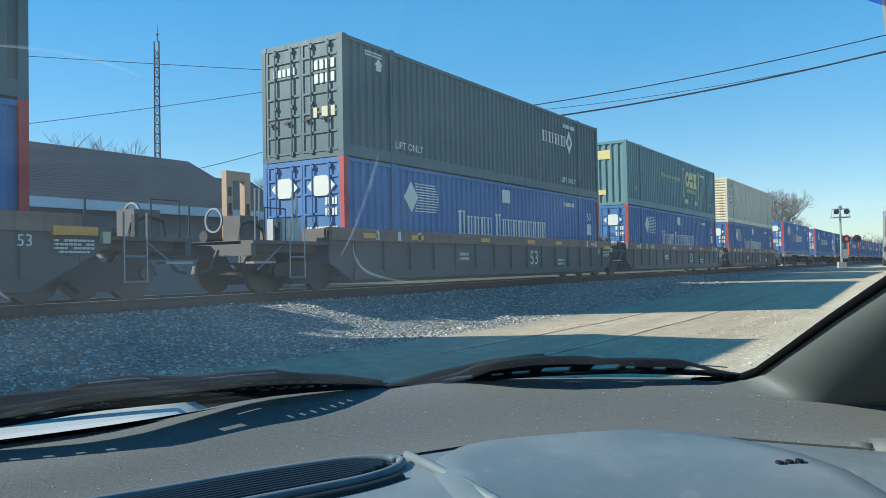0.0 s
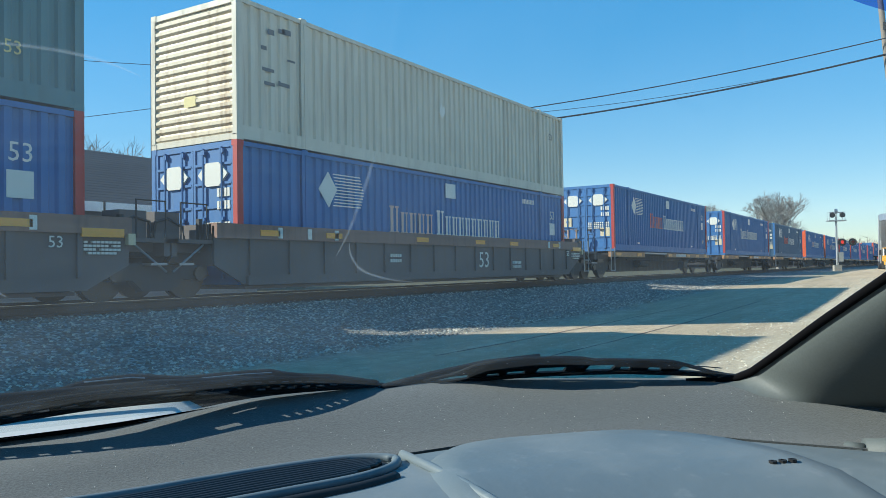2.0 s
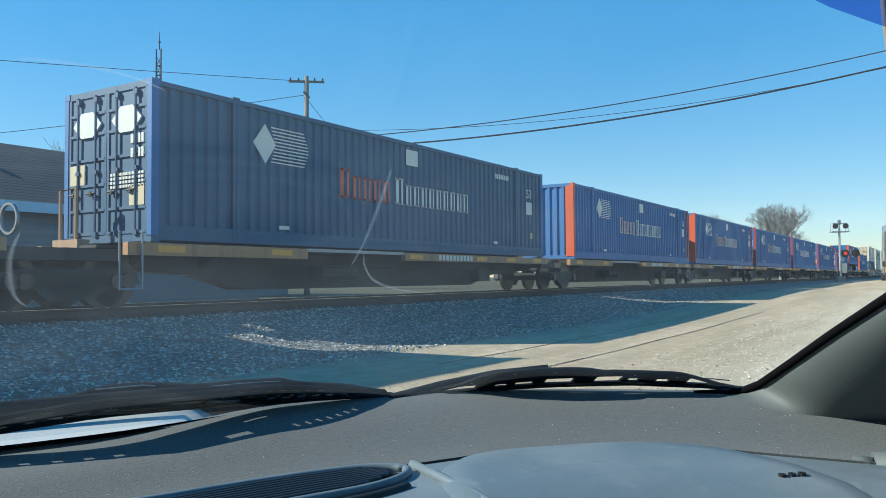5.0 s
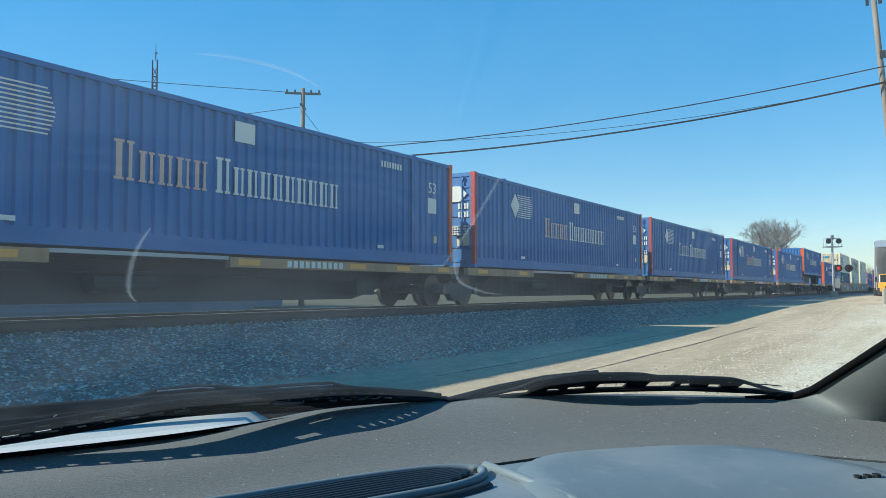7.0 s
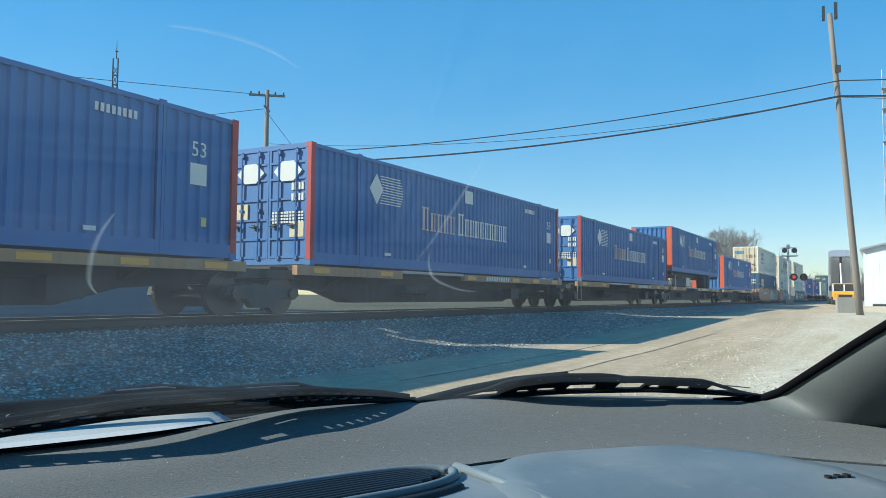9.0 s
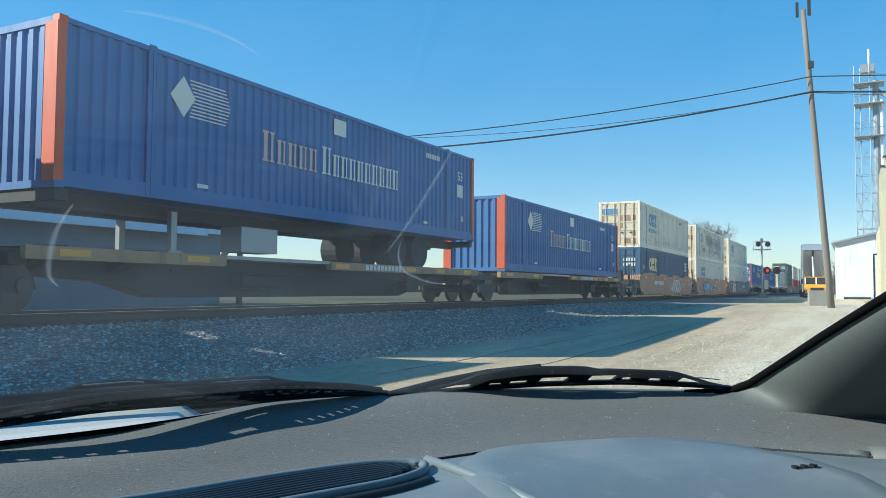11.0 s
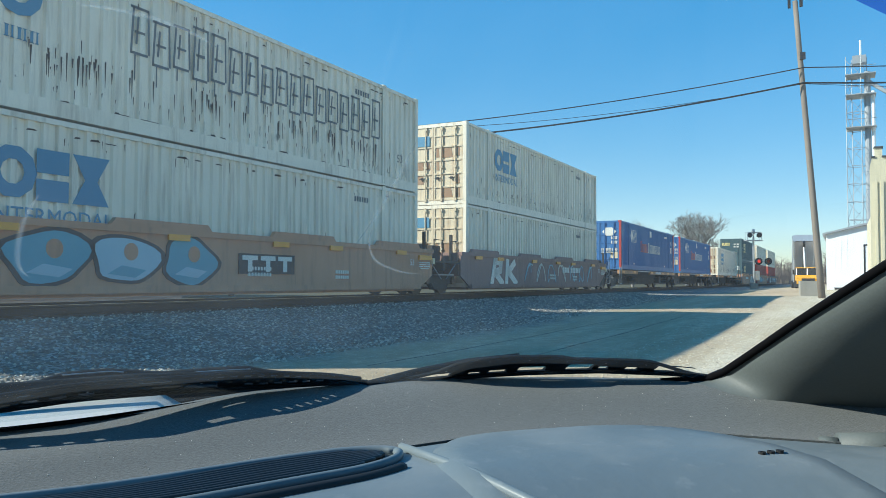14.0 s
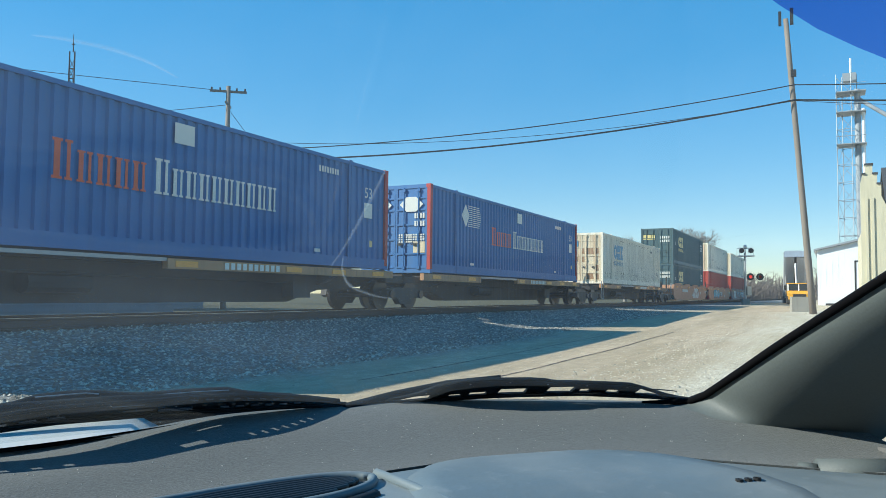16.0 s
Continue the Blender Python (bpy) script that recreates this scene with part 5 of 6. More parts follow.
    part("bed_rib", Shape().box(0, -1.0, -0.10, 5.4, -0.86, 0).box(0, 0.86, -0.10, 5.4, 1.0, 0), "tipbed", bed)
    part("bed_channel", Shape().box(0, -0.11, -0.14, 5.2, 0.11, -0.02), "dark", bed, "dark hoist channel")
    part("hoist_ram", Shape().tube([(1.0, 0, 0.9), (2.9, 0, 5.0)], 0.12, 8), "steel", tr)
    # concrete block and dirt bank by the leaning pole
    tagged(part("concrete_block", Shape().box(-0.5, -0.45, -0.05, 0.5, 0.45, 0.82), "concrete", at=pose(47.0, 1.7, ground_z(47, 1.7), 0, 0, 8)), "stained concrete block beside the pole", "concrete block")
    rows = []
    for i in range(15):
        x = 48 + i
        rows.append([(x, y, ground_z(x, y) - 0.15 + 0.75 * math.exp(-((y + 3.2) / 2.0) ** 2) * smooth(48, 50, x) * (1 + 0.3 * noise.noise((x * 0.7, y * 0.9, 0)))) for y in (-8 + 0.5 * j for j in range(18))])
    tagged(part("dirt_bank", Shape().grid(rows), "grass", smooth=True), "low bank of dirt and dry grass", "bank", kind="stuff")
    # white metal shed
    shd = thing("metal_shed", "white ribbed metal shed with a low gable roof", "shed", at=pose(75, 1.3, ground_z(75, 1.3)))
    w = Shape().prism([(0, 0), (-16, 0), (-16, 4.7), (-8, 6.6), (0, 4.7)], 0, 20, "x")
    part("wall", w, "shed", shd)
    for i in range(34):
        y = -0.2 - i * 0.47
        part("rib", Shape().box(-0.010, y - 0.02, 0.1, 0.0, y + 0.02, 4.7 + (1.9 - abs(-8 - y) * 1.9 / 8) - 0.05), "shed", shd)
    part("roof", Shape().prism([(0.25, 4.66), (-8, 6.62), (-16.25, 4.66), (-16.25, 4.82), (-8, 6.8), (0.25, 4.82)], -0.3, 20.3, "x"), "galv", shd)
    d = part("door", Shape().box(-0.06, -5.6, 0.05, 0.0, -2.9, 3.7), "shed", shd)
    part("door_frame", Shape().box(-0.09, -2.95, 0, -0.01, -2.83, 3.8).box(-0.09, -5.7, 3.7, -0.01, -2.85, 3.82), "dark", d)
    part("step", Shape().box(-0.5, -2.6, 0.0, 0.0, -0.6, 0.18), "dark", shd)
    # stepped cream gable
    g = thing("stepped_gable_building", "cream masonry building with a stepped gable and dark roof", "building", at=pose(52, -1.45, ground_z(52, -1.45)))
    prof = [(0, 0), (0, 7.5), (-0.12, 8.0), (-0.25, 8.0), (-0.25, 8.55), (-0.65, 8.55), (-0.65, 8.0), (-0.88, 8.0), (-0.88, 7.4), (-1.08, 7.4), (-1.08, 6.7), (-1.3, 6.2), (-1.38, 5.2), (-1.38, 0)]
    wl = part("wall", Shape().prism(prof, 0, 0.4, "x").box(0.4, -9, 0, 14, -0.15, 5.0).box(0.2, -9, 0, 0.4, -1.3, 5.0), "cream", g)
    for y, z, w in ((-0.18, 8.0, 0.09), (-0.45, 8.55, 0.24), (-0.77, 8.0, 0.15), (-0.98, 7.4, 0.14)):
        part("coping", Shape().box(-0.08, y - w, z, 0.48, y + w, z + 0.09), "roof", g)
    for y in (-0.30, -0.62):
        part("pilaster", Shape().box(-0.07, y - 0.07, 0, 0.0, y + 0.07, 6.6), "cream", wl)
    part("roof", Shape().prism([(-0.1, 5.55), (4.5, 9.0), (12, 5.5), (4.5, 8.8)], -9.2, -1.32, "y"), "roof", g)
    part("eave", Shape().box(-0.12, -9.2, 5.3, 0.2, -1.4, 5.5), "trimw", g)
    # grain elevator leg
    s = Shape()
    bx, by = 110 * math.cos(-0.0204) - 1, 110 * math.sin(-0.0204)
    lattice(s, bx, by + 0.5, 0, 29, 1.25, 1.25, 2.2, 0.05, 4)
    e = tagged(part("elevator_tower", s, "galv"), "tall galvanised grain elevator tower", "tower")
    part("leg_pipe", Shape().tube([(bx, by - 0.7, 0), (bx, by - 0.7, 27)], 0.36, 10), "galv", e)
    part("leg_pipe", Shape().tube([(bx - 0.4, by - 1.3, 0), (bx - 0.4, by - 1.3, 24.5)], 0.2, 10), "trimw", e)
    part("head_house", Shape().box(bx - 0.7, by - 0.6, 28.0, bx + 0.7, by + 0.9, 29.0), "galv", e)
    for z in (24, 26.5, 20):
        part("platform", Shape().box(bx - 1.5, by - 1.6, z, bx + 1.5, by + 1.7, z + 0.1).tube([(bx - 1.5, by - 1.6, z + 1.0), (bx - 1.5, by + 1.7, z + 1.0)], 0.04, 4), "galv", e)
    part("spout", Shape().tube([(bx, by - 0.8, 25.8), (bx - 2, by - 9, 19)], 0.25, 8), "galv", e)
    part("antenna", Shape().tube([(bx, by, 29.2), (bx, by, 31)], 0.12, 6), "trimw", e)
    # bare trees
    bare_tree("bare_tree", "leafless broad tree behind the train", 119, 18.7, 0.2, 18, 1, 0.5, 7)
    bare_tree("bare_tree", "leafless broad tree behind the train", 134, 23, 0.2, 17, 2, 0.6, 7)
    bare_tree("bare_tree", "small leafless tree in the distance", 130, 31, 0.2, 15.5, 3, 0.5, 7)
    bare_tree("bare_tree", "leafless tree behind the house", 34, 49, 0.0, 16, 4, 0.55, 6)
    bare_tree("bare_tree", "leafless tree behind the house", 38, 60, 0.0, 16, 5, 0.55, 6)
    bare_tree("bare_tree", "leafless tree beside the small house", 51, 48.5, 0.0, 15.5, 6, 0.55, 6)
    # far woods
    rnd = random.Random(11)
    s = Shape()
    for i in range(2600):
        x, y = 230 + rnd.random() * 120, rnd.uniform(-60, 120)
        hgt = rnd.uniform(5, 11) * (0.8 + 0.3 * noise.noise((x * 0.03, y * 0.05, 0)))
        s.tube([(x, y, 0), (x + rnd.uniform(-0.6, 0.6), y + rnd.uniform(-0.6, 0.6), hgt * 0.6), (x + rnd.uniform(-1, 1), y + rnd.uniform(-1, 1), hgt)], 0.16, 3, 0.03)
        for _ in range(9):
            z = hgt * rnd.uniform(0.25, 0.9)
            s.tube([(x, y, z), (x + rnd.uniform(-2.2, 2.2), y + rnd.uniform(-2.2, 2.2), z + rnd.uniform(0.6, 2.0))], 0.07, 3, 0.02)
    tagged(part("far_woods", s, "twigs"), "distant band of leafless woods", "woods", kind="stuff")


# ---- the parked car from inside ----
M["pad"] = plain("fuzzy_dash_pad", (0.068, 0.076, 0.078), 0.85, grain=480, spread=0.7, relief=0.3, spec=0.25)
pad_surface = M["pad"].node_tree.nodes["Principled BSDF"]
pad_surface.inputs["Sheen Weight"].default_value, pad_surface.inputs["Sheen Roughness"].default_value = 0.16, 0.45
M["panel"] = paint("dusty_grey_dash_plastic", (0.120, 0.150, 0.168), (0.225, 0.25, 0.262), 0.6, 0.42, False, spread=0.5)
M["slat"] = plain("dark_vent_slat", (0.022, 0.024, 0.027), 0.45)
M["grille"] = plain("dark_vent_plastic", (0.012, 0.012, 0.013), 0.6)
M["pillar"] = plain("grey_pillar_trim", (0.082, 0.096, 0.096), 0.6, grain=400)
M["rubber"] = plain("black_wiper_rubber", (0.007, 0.010, 0.014), 0.7, spec=0.1)
M["frit"] = plain("black_glass_border", (0.004, 0.004, 0.005), 0.9, spec=0.05)
M["hood"] = plain("silver_bonnet_paint", (0.52, 0.53, 0.52), 0.3, 0.0, grain=300, spread=0.04, relief=0)
M["cowl"] = plain("black_cowl_plastic", (0.010, 0.014, 0.019), 0.85, spec=0.06)
M["lining"] = plain("grey_headlining", (0.12, 0.12, 0.12), 0.95)


def glass_material(name, tint, gloss, dirt=0.0):
    m, t, b = nodes_of(name)
    t.nodes.remove(b)
    tr, gl, mx, lw, pw, ml = (t.nodes.new("ShaderNode" + k) for k in ("BsdfTransparent", "BsdfGlossy", "MixShader", "LayerWeight", "Math", "Math"))
    tr.inputs["Color"].default_value = (*tint, 1)
    gl.inputs["Roughness"].default_value = 0.03
    lw.inputs["Blend"].default_value = 0.5
    pw.operation, pw.inputs[1].default_value = "POWER", 4.0
    ml.operation, ml.inputs[1].default_value, ml.inputs[2].default_value = "MULTIPLY_ADD", gloss, 0.03
    t.links.new(lw.outputs["Facing"], pw.inputs[0])
    t.links.new(pw.outputs[0], ml.inputs[0])
    t.links.new(ml.outputs[0], mx.inputs[0])
    t.links.new(tr.outputs[0], mx.inputs[1])
    t.links.new(gl.outputs[0], mx.inputs[2])
    if dirt:
        dust = t.nodes.new("ShaderNodeBsdfTranslucent")
        dust.inputs["Color"].default_value = (0.68, 0.77, 0.88, 1)
        film = noise_node(t, 9.0, 5, mapped(t, (1, 1, 1), False), 0.65)
        amount = ramp_node(t, film.outputs["Fac"], [(0.3, (dirt * 0.5,) * 3), (0.75, (dirt * 1.6,) * 3)])
        m2 = t.nodes.new("ShaderNodeMixShader")
        t.links.new(amount.outputs["Color"], m2.inputs[0])
        t.links.new(mx.outputs[0], m2.inputs[1])
        t.links.new(dust.outputs[0], m2.inputs[2])
        mx = m2
    t.links.new(mx.outputs[0], t.nodes["Material Output"].inputs["Surface"])
    return m


M["glass"] = glass_material("windscreen_glass", (0.94, 0.97, 0.98), 0.45, 0.022)
M["tint"] = glass_material("blue_tint_film", (0.30, 0.36, 0.72), 0.2)
M["smear"] = glass_material("greasy_smear", (0.98, 0.985, 0.985), 0.03, 0.024)

BASE = [(-0.95, 0.50), (-0.6, 0.60), (-0.35, 0.68), (-0.163, 0.745), (-0.02, 0.815), (0.138, 0.865), (0.25, 0.895), (0.406, 0.877), (0.545, 0.815), (0.66, 0.765), (0.75, 0.71)]


def base_u(w):
    return float(np.interp(w, [p[0] for p in BASE], [p[1] for p in BASE]))


def base_s(w):
    """The foot of the windscreen, rounded."""
    return sum(base_u(w + d) for d in (-0.08, -0.04, 0, 0.04, 0.08)) / 5


def low_left(w):
    """How far the foot of the glass dips towards the driver's side."""
    return 1 - smooth(-0.11, 0.08, w)


def dash_z(u, w):
    k = base_s(w) - u
    return -0.166 - 0.034 * smooth(-0.02, 0.18, k) - 0.10 * smooth(0.28, 0.60, k) - 0.014 * low_left(w) * (1 - smooth(0.0, 0.10, k))


def glass_at(w, z):
    return base_s(w) + 0.012 - 1.9 * (z + 0.166) - 0.55 * (z + 0.166) ** 2


def P3(u, w, z):
    return (u, -w, z)


def strip(pts, r, flat=1.0):
    return Shape().tube([P3(*p) for p in pts], r, 8)


def build_car():
    car = thing("car", "parked car seen from inside with grey dashboard", "car", at=pose(0, 0, 1.2, 0, 0, math.degrees(math.atan2(0.724, 0.69))))
    ws = [-0.95 + 0.025 * i for i in range(68)]

    def seam(w):
        """Edge between the pad and the lower dash panel."""
        return float(np.interp(w, [-0.9, -0.3, -0.05, -0.025, 0.032, 0.078, 0.129, 0.18, 0.24, 0.30, 0.388, 0.47, 0.53, 0.60, 0.72],
                               [0.40, 0.47, 0.612, 0.629, 0.661, 0.678, 0.690, 0.704, 0.720, 0.735, 0.731, 0.697, 0.652, 0.590, 0.50]))

    def seam_s(w):
        return sum(seam(w + d) for d in (-0.03, -0.015, 0, 0.015, 0.03)) / 5

    pad = Shape().grid([[P3(u, w, dash_z(u, w)) for u in (seam_s(w) + (base_s(w) + 0.03 - seam_s(w)) * k / 10 for k in range(11))] for w in ws])
    pad.grid([[P3(seam_s(w), w, dash_z(seam_s(w), w)), P3(seam_s(w) + 0.004, w, dash_z(seam_s(w), w) - 0.02)] for w in ws])
    part("dash_pad", pad, "pad", car, "fuzzy charcoal dash pad", True)
    low = Shape().grid([[P3(u, w, dash_z(u, w) - 0.002 + 0.004 * smooth(0, 0.015, seam_s(w) - u)) for u in (0.18 + (seam_s(w) - 0.003 - 0.18) * k / 16 for k in range(17))] for w in ws])
    panel = part("dash_panel", low, "panel", car, "dusty blue-grey dash panel", True)
    # airbag lid
    cx, cw, ru, rw = 0.52, 0.355, 0.205, 0.165
    rows = []
    for i in range(11):
        k = i / 10
        ring = []
        for j in range(49):
            a = 2 * math.pi * j / 48
            e = 0.62
            uu = cx + ru * k * math.copysign(abs(math.cos(a)) ** e, math.cos(a))
            wv = cw + rw * k * math.copysign(abs(math.sin(a)) ** e, math.sin(a)) - 0.10 * (uu - cx)
            ring.append(P3(uu, wv, dash_z(uu, wv) + 0.009 - 0.013 * smooth(0.90, 1.0, k)))
        rows.append(ring)
    lid = part("airbag_lid", Shape().grid(rows), "panel", car, "smooth dusty airbag lid", True)
    s = Shape()
    for k in range(3):
        w = 0.464 + 0.0085 * k
        s.disc((0.550 - 0.001 * k, -w), 0.0034, dash_z(0.55, w) + 0.006, dash_z(0.55, w) + 0.0102, "z", 10, 0.0016)
    part("moulded_mark", s, "grille", lid, "small dark moulded mark")
    # defroster vent: a long grille with a rounded end, a pale rim and a lip
    def vent_u(w, f, grow=0.0):
        lo, hi = 0.609 + 0.38 * (w - 0.0946) - grow, seam_s(w) - 0.012 + grow * 0.7
        e = max(0.0, (w - 0.115) / (0.052 + grow))
        k = math.sqrt(max(0.0, 1 - e * e))
        return (lo + hi) / 2 + (hi - lo) * (f - 0.5) * k

    reach = [-0.42 + 0.0145 * i for i in range(37)] + [0.115 + 0.004 * i for i in range(1, 14)]
    vent = part("vent", Shape().grid([[P3(vent_u(w, f), w, dash_z(0.65, w) + 0.003) for f in (0, 0.25, 0.5, 0.75, 1.0)] for w in reach]), "grille", car, "dark defroster vent", True)
    for k in range(9):
        f = 0.06 + 0.11 * k
        pts = [(vent_u(w, f), w, dash_z(0.65, w) + 0.0055) for w in reach if w < 0.115 + 0.052 * math.sqrt(max(0.0, 1 - (2 * f - 1) ** 2)) - 0.004]
        part("slat", strip(pts, 0.0021), "slat", vent, "", True)
    wide = [-0.42 + 0.0145 * i for i in range(37)] + [0.115 + 0.0042 * i for i in range(1, 15)] + [0.1745]
    rim = [(vent_u(w, 1.0, 0.009), w, dash_z(0.66, w) + 0.004) for w in wide] + [(vent_u(w, 0.0, 0.007), w, dash_z(0.61, w) + 0.004) for w in reversed(wide)]
    part("vent_rim", strip(rim, 0.0042), "panel", vent, "pale vent rim", True)
    part("vent_lip", strip([(vent_u(w, 0.0, 0.024) - 0.002, w, dash_z(0.60, w) + 0.001) for w in wide if w < 0.168], 0.0055), "grille", vent, "", True)
    part("trim_ridge", strip([(0.688, 0.184, -0.1965), (0.64, 0.195, -0.1955), (0.58, 0.21, -0.1965), (0.50, 0.235, -0.2055), (0.40, 0.265, -0.2305)], 0.0045), "panel", panel, "raised pale seam", True)
    # glass border along the foot of the windscreen
    fr = Shape().grid([[P3(glass_at(w, z) - 0.002, w, z) for z in (-0.182 - 0.006 * low_left(w) + (k / 3) * (0.0145 - 0.002 * low_left(w)) for k in range(4))] for w in ws])
    part("glass_border", fr, "frit", car, "black border of the windscreen", True)
    # lint on the pad
    rnd = random.Random(12)
    lint = Shape()
    for _ in range(220):
        w, f, r = rnd.uniform(-0.2, 0.62), rnd.random(), rnd.uniform(0.00010, 0.00030)
        u = seam_s(w) + (base_s(w) - seam_s(w)) * f
        p, z = P3(u, w, 0), dash_z(u, w)
        lint.box(p[0] - r, p[1] - r, z + 0.0001, p[0] + r * rnd.uniform(1, 2.5), p[1] + r, z + 0.0005)
    tagged(part("lint", lint, "decal", car, "pale specks of dust"), kind="stuff")
    # windscreen
    zs = [-0.170 + 0.045 * i for i in range(15)]
    gl = part("windscreen", Shape().grid([[P3(glass_at(w, z), w, z) for z in zs] for w in ws if w < 0.70]), "glass", car, "clean clear windscreen", True)
    gl.visible_shadow = False
    tf = []
    for i in range(20):
        w = 0.05 + 0.035 * i
        zl = 0.1164 - 0.146 * (w - 0.2857)
        tf.append([P3(glass_at(w, z) - 0.004, w, z) for z in (zl, zl + 0.06, zl + 0.14, zl + 0.25)])
    tn = part("tint_film", Shape().grid(tf), "tint", car, "blue-violet tinted corner film", True)
    tn.visible_shadow = False
    # smears on the glass, each a soft line of three layers
    for pts, wide in (([(-0.081, 0.001), (-0.092, -0.011), (-0.0985, -0.023), (-0.1025, -0.0345), (-0.1025, -0.041), (-0.0985, -0.0455)], 0.0018),
                      ([(-0.056, 0.0630), (-0.043, 0.0640), (-0.025, 0.0640), (-0.010, 0.0625), (0.004, 0.059)], 0.0007),
                      ([(0.1235, 0.0400), (0.1235, 0.0326), (0.1220, 0.0147), (0.1190, -0.0048), (0.1130, -0.0225)], 0.0017),
                      ([(0.1205, -0.0075), (0.1240, -0.019), (0.1365, -0.0315), (0.166, -0.0395), (0.188, -0.041)], 0.0011)):
        n = 25
        keys = [i / (len(pts) - 1) for i in range(len(pts))]
        line = [(float(np.interp(i / (n - 1), keys, [q[0] for q in pts])), float(np.interp(i / (n - 1), keys, [q[1] for q in pts]))) for i in range(n)]
        for layer in (1.0, 0.62, 0.3):
            rows = []
            for i in range(n):
                near = line[max(0, i - 2):i + 3]
                w, z = sum(q[0] for q in near) / len(near), sum(q[1] for q in near) / len(near)
                (wa, za), (wb, zb) = line[max(0, i - 1)], line[min(n - 1, i + 1)]
                d = math.hypot(wb - wa, zb - za)
                k = wide * layer * (0.15 + 0.85 * math.sin(math.pi * i / (n - 1)))
                nw, nz = -(zb - za) / d * k, (wb - wa) / d * k
                rows.append([P3(glass_at(w + e * nw, z + e * nz) - 0.003 - 0.001 * layer, w + e * nw, z + e * nz) for e in (-1, 1)])
            sm = part("smear", Shape().grid(rows), "smear", car, "greasy smear on the glass", True)
            sm.visible_shadow = False
    # pillar and corner trim
    edge = [(0.556, -0.1695), (0.583, -0.1667), (0.600, -0.1624), (0.606, -0.153), (0.605, -0.137), (0.603, -0.118), (0.599, -0.089), (0.595, -0.045), (0.590, 0.0), (0.578, 0.12), (0.562, 0.28), (0.545, 0.46)]
    foot = [(0.803, 0.537, -0.170), (0.765, 0.543, -0.178), (0.725, 0.567, -0.186), (0.685, 0.585, -0.193), (0.650, 0.610, -0.200), (0.615, 0.660, -0.200)]
    rows = []
    for i in range(45):
        k = i / 4
        w, z = (float(np.interp(k, range(12), [q[j] for q in edge])) for j in (0, 1))
        a = Vector((glass_at(w, z) - 0.004, w, z))
        if k <= 5:
            b = Vector([float(np.interp(k, range(6), [q[j] for q in foot])) for j in range(3)])
        else:
            b = Vector((foot[-1])).lerp(Vector((a.x - 0.10, a.y + 0.16, a.z - 0.02)), smooth(5, 7, k))
        tuck = smooth(1.5, 4.5, k)
        if k < 7:
            b = b + Vector((0.06, 0.09, -0.005)) * tuck * (1 - smooth(5, 7, k))
        m = a.lerp(b, 0.45).lerp(Vector((a.x - 0.085, a.y - 0.004, a.z - 0.008)), tuck)
        rows.append([P3(*(a * (1 - c) ** 2 + m * 2 * c * (1 - c) + b * c * c)) for c in (i2 / 12 for i2 in range(13))])
    part("pillar_trim", Shape().grid(rows), "pillar", car, "smooth grey pillar trim", True)
    gasket = []
    for i in range(45):
        w, z = (float(np.interp(i / 4, range(12), [q[j] for q in edge])) for j in (0, 1))
        gasket.append((glass_at(w, z) - 0.004, w - 0.002, z + 0.001))
    part("pillar_gasket", strip(gasket, 0.0045), "frit", car, "", True)
    part("corner_vent", Shape().tube([P3(0.60, 0.60, -0.208), P3(0.56, 0.68, -0.205)], 0.016, 12).tube([P3(0.615, 0.592, -0.208), P3(0.60, 0.60, -0.208)], 0.011, 12), "pillar", car, "", True)
    part("door_panel", Shape().box(-1.6, -0.86, -0.9, 0.62, -0.70, -0.19).box(-1.6, 0.95, -0.9, 0.55, 1.02, -0.19), "lining", car)
    # unseen headlining, rear and floor panels, added to cut skylight in the cabin
    part("headlining", Shape().box(-1.8, -0.80, 0.50, -0.25, 1.05, 0.56), "lining", car)
    part("rear_wall", Shape().box(-1.9, -0.85, -0.9, -1.8, 1.05, 0.56), "lining", car)
    part("cabin_floor", Shape().box(-1.9, -0.85, -0.95, 1.0, 1.05, -0.9), "lining", car)
    # bonnet and cowl outside the glass
    rows = []
    for i in range(41):
        w = -0.85 + 0.0375 * i
        rows.append([P3(base_s(w) + d, w, z - 0.05 * (w - 0.05) ** 2 - 0.046 * smooth(-0.03, 0.05, w) + 0.014 * smooth(0.36, 0.46, w)) for d, z in ((0.03, -0.175), (0.10, -0.170), (0.16, -0.170), (0.25, -0.178), (0.5, -0.235), (0.8, -0.31), (1.0, -0.38))])
    part("bonnet", Shape().grid(rows), "hood", car, "silver bonnet in sunlight", True)
    part("cowl", Shape().grid([[P3(base_s(w) + d, w, z) for d, z in ((0.015, -0.175), (0.06, -0.19), (0.11, -0.212))] for w in ws]), "cowl", car, "black cowl", True)
    part("front_body", Shape().box(0.9, -0.85, -0.95, 1.9, 0.95, -0.36).box(0.5, -0.85, -0.95, 0.95, 0.95, -0.3), "hood", car)
    for x, y in ((1.3, -0.80), (1.3, 0.98), (-1.4, -0.80), (-1.4, 0.98)):
        part("tyre", Shape().disc((x, -0.90), 0.30, y - 0.09, y + 0.09, "y", 20), "tyre", car)
    # wipers lie along the foot of the glass
    def on_line(w, line):
        return float(np.interp(w, [q[0] for q in line], [q[1] for q in line]))

